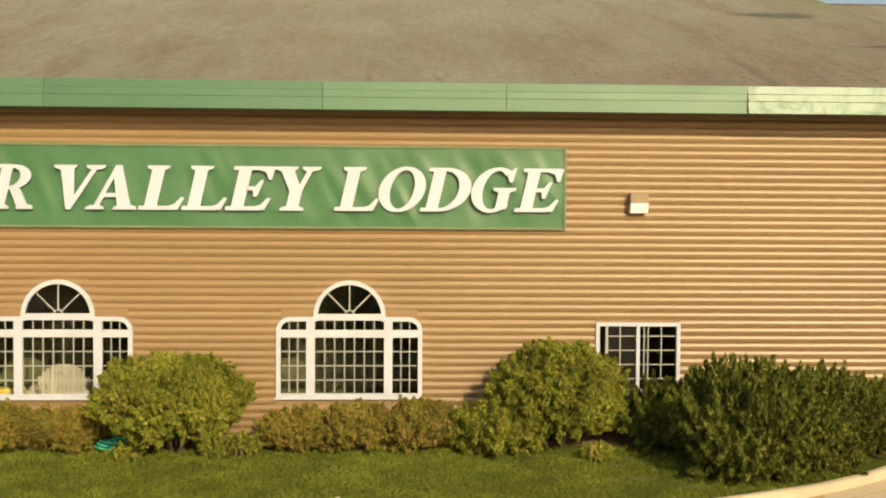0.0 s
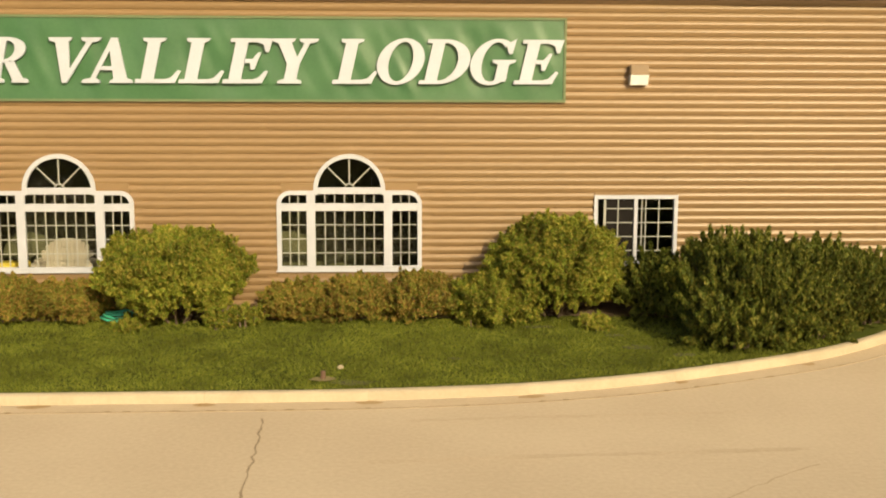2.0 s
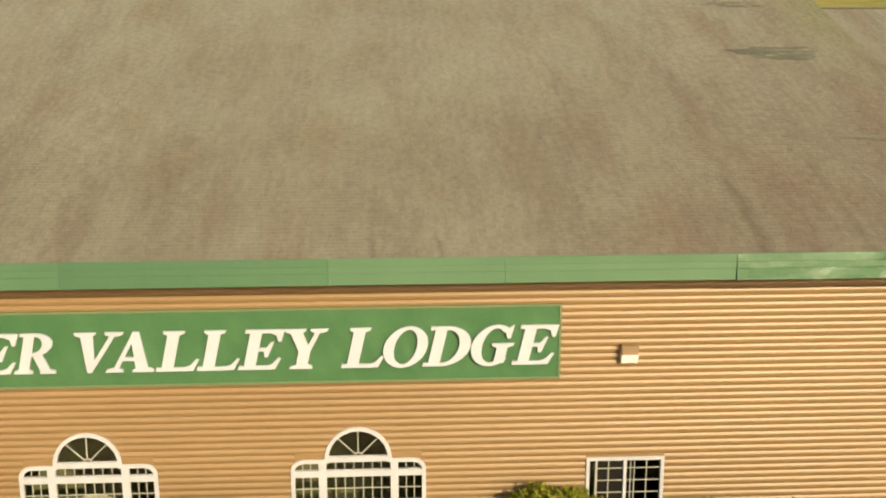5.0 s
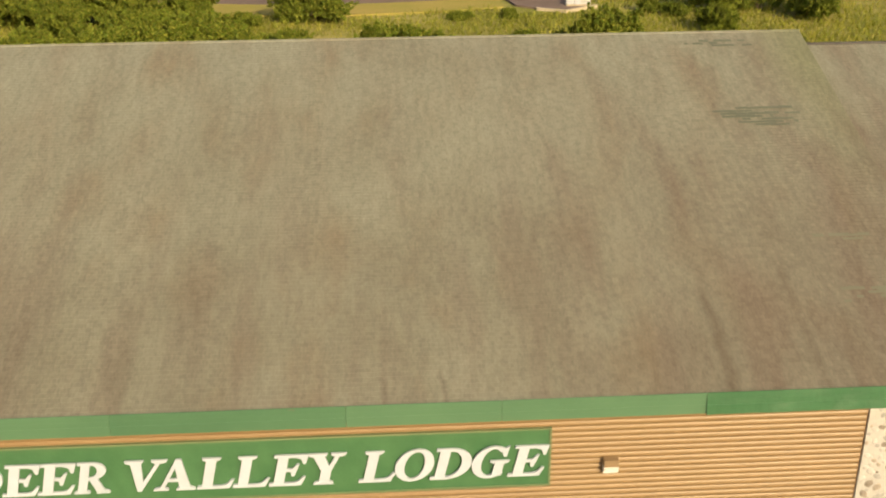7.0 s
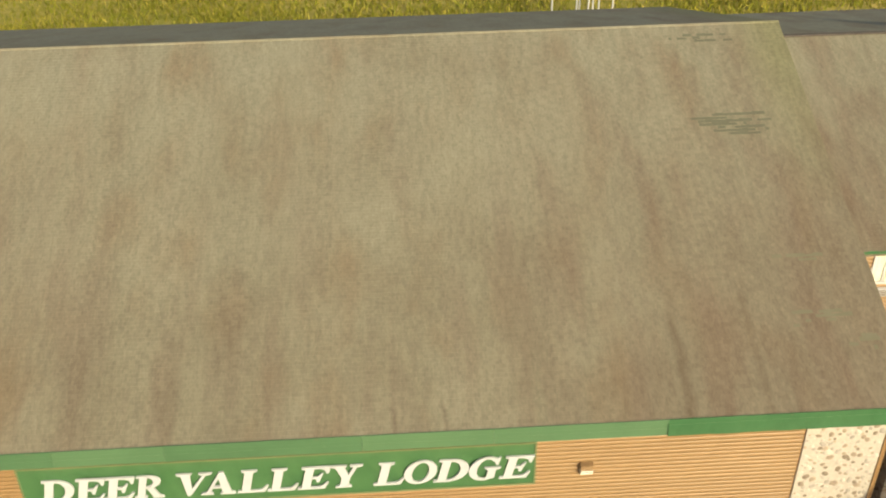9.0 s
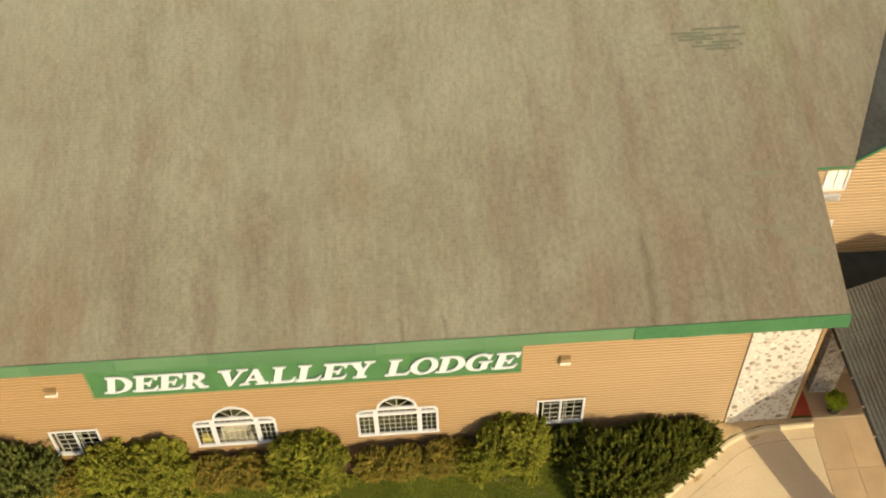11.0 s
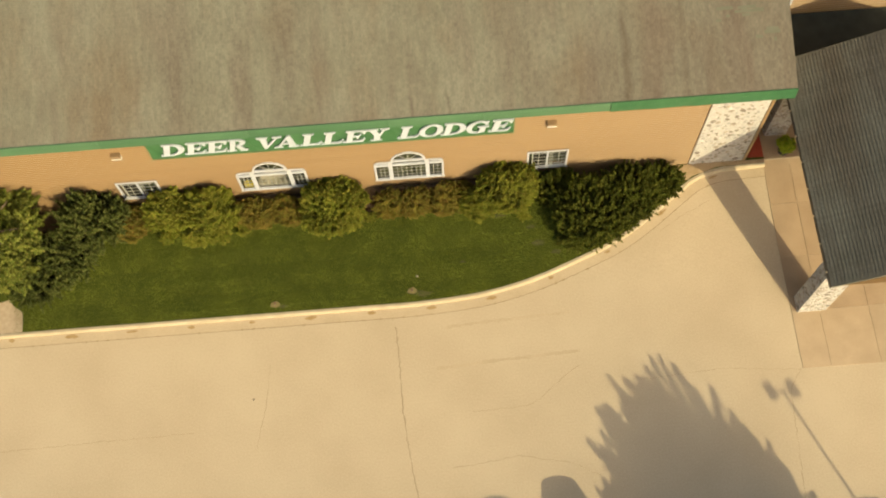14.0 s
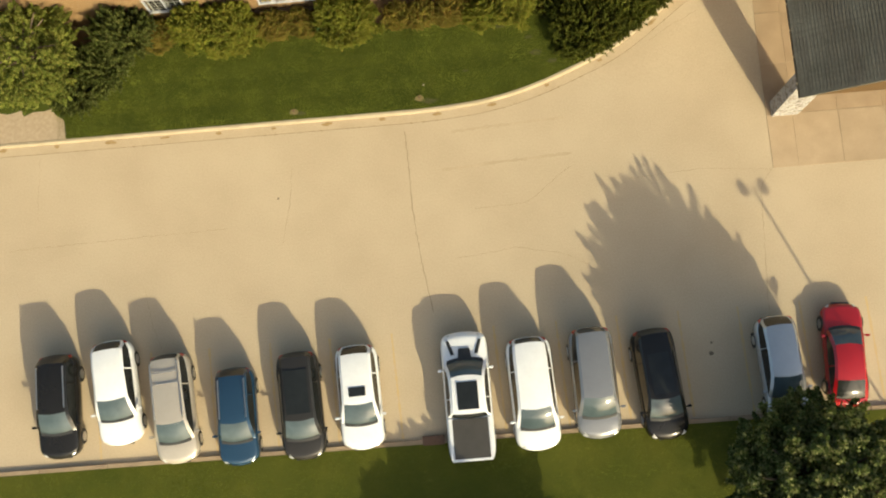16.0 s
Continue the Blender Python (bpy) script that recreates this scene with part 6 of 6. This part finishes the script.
P_BLACK, P_WHITE, P_BEIGE, P_BLUE = paint("black", (0.014, 0.013, 0.012), coat=0.35), paint("white", (0.82, 0.83, 0.84)), paint("champagne", (0.50, 0.45, 0.38), 0.3), paint("blue", (0.022, 0.06, 0.115), 0.3)
P_GREY, P_SLATE, P_SILVER, P_RED = paint("charcoal", (0.028, 0.026, 0.024), coat=0.35), paint("slate", (0.26, 0.265, 0.28), 0.4), paint("silver", (0.56, 0.57, 0.58), 0.6), paint("red", (0.33, 0.008, 0.012))
P_NAVY = paint("near_black", (0.014, 0.013, 0.012), coat=0.35)
car((-16.85, -17.5), 181.5, P_BLACK, "black car with silver roof rails, nose to the kerb", 4.5, 1.80, 1.68, "suv", True)
car((-14.32, -17.1), 185.5, P_WHITE, "white car with dark rear glass, nose to the kerb", 4.55, 1.88, 1.66, "suv")
car((-11.85, -17.95), 184.5, P_BEIGE, "champagne beige car with roof crossbars", 4.75, 1.84, 1.66, "van", True, None, "parked cars", True)
car((-9.12, -18.5), 181.5, P_BLUE, "dark blue small car with silver roof rails", 4.2, 1.75, 1.58, "suv", True)
car((-6.35, -18.25), 182.5, P_GREY, "charcoal car with dark glass roof", 4.65, 1.86, 1.50, "van", False, (0.08, 0.80, 0.5))
car((-3.8, -18.08), 182, P_WHITE, "white car with open dark sunroof", 4.5, 1.86, 1.52, "suv", False, (0.13, 0.32, 0.36))
car((0.85, -18.4), 0.5, P_WHITE, "white pickup with black bonnet scoop and bed cover", 5.5, 2.04, 1.88, "pickup", False, (0.12, 0.90, 0.44))
car((3.65, -18.5), 182, P_WHITE, "white car with tinted windows, nose to the kerb", 4.85, 1.96, 1.64, "van")
car((6.3, -18.25), 181, P_SLATE, "slate grey tall car, nose to the kerb", 4.75, 1.92, 1.84, "van")
car((9.05, -18.5), 184.5, P_NAVY, "near-black car with glass roof, nose to the kerb", 4.75, 1.88, 1.64, "van", False, (0.05, 0.7, 0.45))
car((14.3, -18.3), 182.5, P_SILVER, "silver car with dark glass beside the tree", 4.6, 1.82, 1.50, "suv")
car((17.05, -17.85), -3.0, P_RED, "red coupe backed in beside the tree", 4.5, 1.74, 1.32, "coupe")


# ---- meadow, road and bushes behind the building ----
def bend(x):
    """How far the road's curve lies back from its nearest point."""
    return 0.0093 * (x + 4.0) ** 2


def road_strip(name, x0, x1, a, b, z0, z1, material, label, category):
    """A strip along the road's curve, from a to b metres behind its near edge, z0 to z1 high."""
    v, f = [], []
    n = int((x1 - x0) / 2)
    for i in range(n + 1):
        x = x0 + (x1 - x0) * i / n
        y = 82.2 + bend(x)
        v += [(x, y + a, z0), (x, y + a, z1), (x, y + b, z1), (x, y + b, z0)]
    for i in range(n):
        for j in range(3):
            f.append((4 * i + j, 4 * i + 4 + j, 4 * i + 5 + j, 4 * i + 1 + j))
    return tagged(raw(name, v, f, material), label, category, kind="structure")


road_strip("road", -70, 13, 0.0, 5.3, -0.3, 0.14, ROADWAY, "brown-grey asphalt road curving through the meadow", "road")
road_strip("road_kerb", -70, 9, 5.35, 5.95, -0.3, 0.32, mat("white_road_kerb", (0.66, 0.64, 0.56), (0.72, 0.70, 0.62), 0.8), "pale low kerb along the far side of the road", "kerb")
road_strip("grass_strip", -40, 12, -5.0, -0.05, -0.3, 0.12, TALLGRASS, "golden grass strip between road and bushes", "grass")
pad = raw("service_pad", [(x, y, z) for z in (-0.3, 0.17) for x, y in ((12.2, 85.0), (13.2, 80.0), (15.0, 78.4), (17.5, 77.1), (20.6, 79.2), (18.5, 82.0), (17.6, 87.2))],
          [(7, 8, 9, 10, 11, 12, 13)] + [(i, (i + 1) % 7, 7 + (i + 1) % 7, 7 + i) for i in range(7)], ROADWAY)
tagged(pad, "brown paved service pad beside the road", "pad", kind="structure")
lip = raw("pad_edge", [(x, y + dy, z) for z in (-0.3, 0.24) for dy in (0.0, 0.45) for x, y in ((14.9, 77.95), (17.5, 76.6), (20.8, 78.8))],
          [(6, 7, 10, 9), (7, 8, 11, 10), (0, 1, 7, 6), (1, 2, 8, 7), (3, 9, 10, 4), (4, 10, 11, 5), (0, 6, 9, 3), (2, 5, 11, 8)], KERB)
tagged(lip, "pale concrete edge of the service pad", "kerb", kind="structure")
ub = thing("utility_cabinet", (19.2, 79.4, 0.17), "white metal utility cabinet on the service pad", "cabinet")
boxpart("body", (-0.55, 0.95, -0.4, 0.5, 0.12, 1.05), WHITE, ub, bevel=0.04)
boxpart("side_box", (-1.3, -0.58, -0.3, 0.4, 0.12, 0.65), WHITE, ub, bevel=0.03)
boxpart("lid", (-0.62, 1.02, -0.47, 0.57, 1.05, 1.12), WHITE, ub, bevel=0.02)
boxpart("base", (-1.35, 1.0, -0.45, 0.55, -0.1, 0.12), KERB, ub)
boxpart("door", (0.0, 0.85, -0.425, -0.402, 0.2, 0.98), mat("grey_cabinet_door", (0.36, 0.36, 0.34), (0.42, 0.42, 0.40), 0.5), ub, bevel=0.008)
for x in (22.6, 23.5):
    gp = thing("gate_post", (x, 84.0, 0.0), "thick white square post beside the road", "post", "white gate posts")
    boxpart("shaft", (-0.22, 0.22, -0.22, 0.22, -0.2, 1.3), WHITE, gp, bevel=0.02)
    boxpart("cap", (-0.28, 0.28, -0.28, 0.28, 1.3, 1.4), WHITE, gp, bevel=0.02)


def bush(x, y, rx, ry, h, material, label, n, seed, up=0.5, lump=1.3):
    b = thing("meadow_bush", (x, y, meadow_z(x, y) - 0.05), label, "bush", "meadow bushes")
    stems(b, (0, 0, 0), h, min(rx, ry) * 0.8, 9, 0.05, seed)
    p, nr = sprays((0, 0, h * 0.47), (rx, ry, h * 0.5), n, 0.55, 0.20, 46, -0.75, seed, lump, up)
    p[:, 2] = np.maximum(p[:, 2], 0.05)
    leaves("foliage", p, nr, 0.15, material, b, upright=0.3)
    return b


BUSH = "rounded green bush in the dry meadow"
protos = [bush(-17.2, 56.6, 3.6, 2.7, 4.1, L_FIELD, BUSH, 520, 61), bush(1.4, 55.2, 4.0, 2.8, 4.3, L_FIELD, BUSH, 560, 62), bush(-4.9, 54.6, 3.0, 1.6, 2.1, L_FIELD, "low spreading green bush in the dry meadow", 300, 63),
          bush(16.9, 54.4, 3.1, 2.2, 5.2, L_FIELD, "tall feathery yellow-green bush behind the posts", 520, 64, 1.6, 1.6), bush(11.7, 57.0, 1.9, 1.5, 2.4, L_FIELD, BUSH, 260, 65)]
g = random.Random(12)
SPOTS = ((-13.0, 56.4, 0, 1.1), (-6.5, 57.5, 1, 0.8), (-18.5, 55.0, 4, 1.3), (5.5, 59.0, 2, 0.8), (8.5, 56.5, 4, 0.8), (14.0, 58.5, 4, 0.9), (19.5, 60.0, 2, 0.7), (26.0, 58.5, 2, 0.8), (29.0, 68.0, 0, 0.6), (-10.2, 55.4, 0, 0.85), (-21.5, 57.5, 0, 0.75), (-14.6, 61.0, 1, 1.0), (-26.0, 59.5, 4, 1.2), (-22.7, 61.6, 4, 1.1), (-19.5, 63.5, 0, 0.9), (-9.0, 62.0, 2, 0.8), (21.4, 54.0, 4, 0.62), (24.0, 54.0, 4, 0.85), (31.0, 51.3, 2, 0.6),
         (-16.3, 75.4, 3, 0.85), (-5.7, 75.2, 1, 0.85), (-7.6, 75.0, 4, 0.8), (-22.5, 75.5, 1, 0.9), (-26.0, 76.2, 0, 1.25), (-30.5, 76.5, 1, 1.1), (-35.0, 75.0, 0, 1.3), (-11.5, 74.0, 2, 0.55), (-20.0, 71.5, 2, 0.9), (-26.5, 69.5, 0, 0.9), (-14.0, 70.5, 2, 0.7),
         (31.0, 75.8, 0, 0.9), (35.5, 76.4, 3, 0.85), (27.0, 74.8, 2, 0.55), (25.0, 76.4, 4, 0.6), (39.5, 73.0, 1, 0.8), (12.0, 75.0, 2, 0.42), (7.5, 74.6, 2, 0.4), (33.0, 62.0, 2, 0.5), (27.5, 65.0, 4, 0.5), (12.5, 66.0, 2, 0.45))
for x, y, k, sc in SPOTS:
    copy_thing(protos[k], Matrix.Translation((x, y, meadow_z(x, y) - 0.05)) @ Matrix.Rotation(x * 1.7, 4, "Z") @ Matrix.Diagonal((sc * 1.05, sc, sc, 1)))
for k in range(70):
    y = 94 + 130 * g.random() ** 1.2
    x = g.uniform(-0.48, 0.52) * (y + 25) * 1.1
    sc = g.uniform(0.5, 1.5)
    if y > 97 + bend(x) or x > 14:
        copy_thing(g.choice(protos), Matrix.Translation((x, y, meadow_z(x, y) - 0.1)) @ Matrix.Rotation(g.uniform(0, 6.28), 4, "Z") @ Matrix.Diagonal((sc * g.uniform(0.9, 1.4), sc, sc * g.uniform(0.7, 1.1), 1)))
gg = np.random.default_rng(8)


def tufts(name, n, y0, depth, h0, h1, w1, material, label, patch):
    """Leaning blades in patches over the meadow, none on the road or the pad."""
    y = y0 + depth * gg.random(n) ** 1.1
    x = gg.uniform(-0.5, 0.55, n) * (y + 25) * 1.15
    edge = 82.2 + 0.0093 * (x + 4.0) ** 2
    clear = ((y < edge - 4.6) | (y > edge + 6.2) | (x > 21)) & ~((x > 11.5) & (x < 21) & (y > 76.5) & (y < 88))
    thick = np.array([noise.noise(Vector((a * 0.11, b * 0.16, patch))) for a, b in zip(x, y)]) > gg.normal(size=n) * 0.22 - 0.12
    x, y = x[clear & thick], y[clear & thick]
    n = len(x)
    z = np.array([meadow_z(a, b) for a, b in zip(x, y)])
    h, w, a = gg.uniform(h0, h1, n), gg.uniform(w1 * 0.4, w1, n), gg.uniform(0, math.tau, n)
    base = np.stack([x, y, z - 0.08], 1)
    d = np.stack([np.cos(a) * w, np.sin(a) * w, 0 * a], 1)
    tip = base + np.stack([gg.normal(size=n) * h * 0.5, gg.normal(size=n) * h * 0.5, h], 1)
    vv = np.stack([base - d, base + d, tip], 1).reshape(-1, 3)
    tagged(raw(name, vv.tolist(), np.arange(3 * n).reshape(-1, 3).tolist(), material), label, "grass", kind="stuff")


tufts("meadow_grass", 150000, 36, 110, 0.12, 0.40, 0.06, leafmat("dry_grass", (0.22, 0.20, 0.035), (0.31, 0.27, 0.06), (0.42, 0.36, 0.13)), "tall dry yellow-green meadow grass", 2)
tufts("meadow_weeds", 150000, 40, 60, 0.2, 0.75, 0.09, leafmat("meadow_weed_leaf", (0.155, 0.180, 0.018), (0.225, 0.240, 0.026), (0.36, 0.31, 0.06)), "rank green weeds among the meadow grass", 9)

# white vent posts standing behind the building
for k, x in enumerate((10.7, 12.3, 12.55, 12.95, 13.3, 13.75, 14.45)):
    vp = thing("vent_post", (x, 40.0 + 0.4 * (k % 3), 0.3), "slim white capped post behind the building", "post", "white posts")
    bm = bmesh.new()
    limb(bm, (0, 0, -0.4), (0, 0, 3.75), 0.06, 0.06, 10)
    part("pipe", bm, WHITE, vp)
    bm = bmesh.new()
    limb(bm, (0, 0, 3.75), (0, 0, 4.1), 0.13, 0.11, 10)
    part("cap", bm, WHITE, vp)
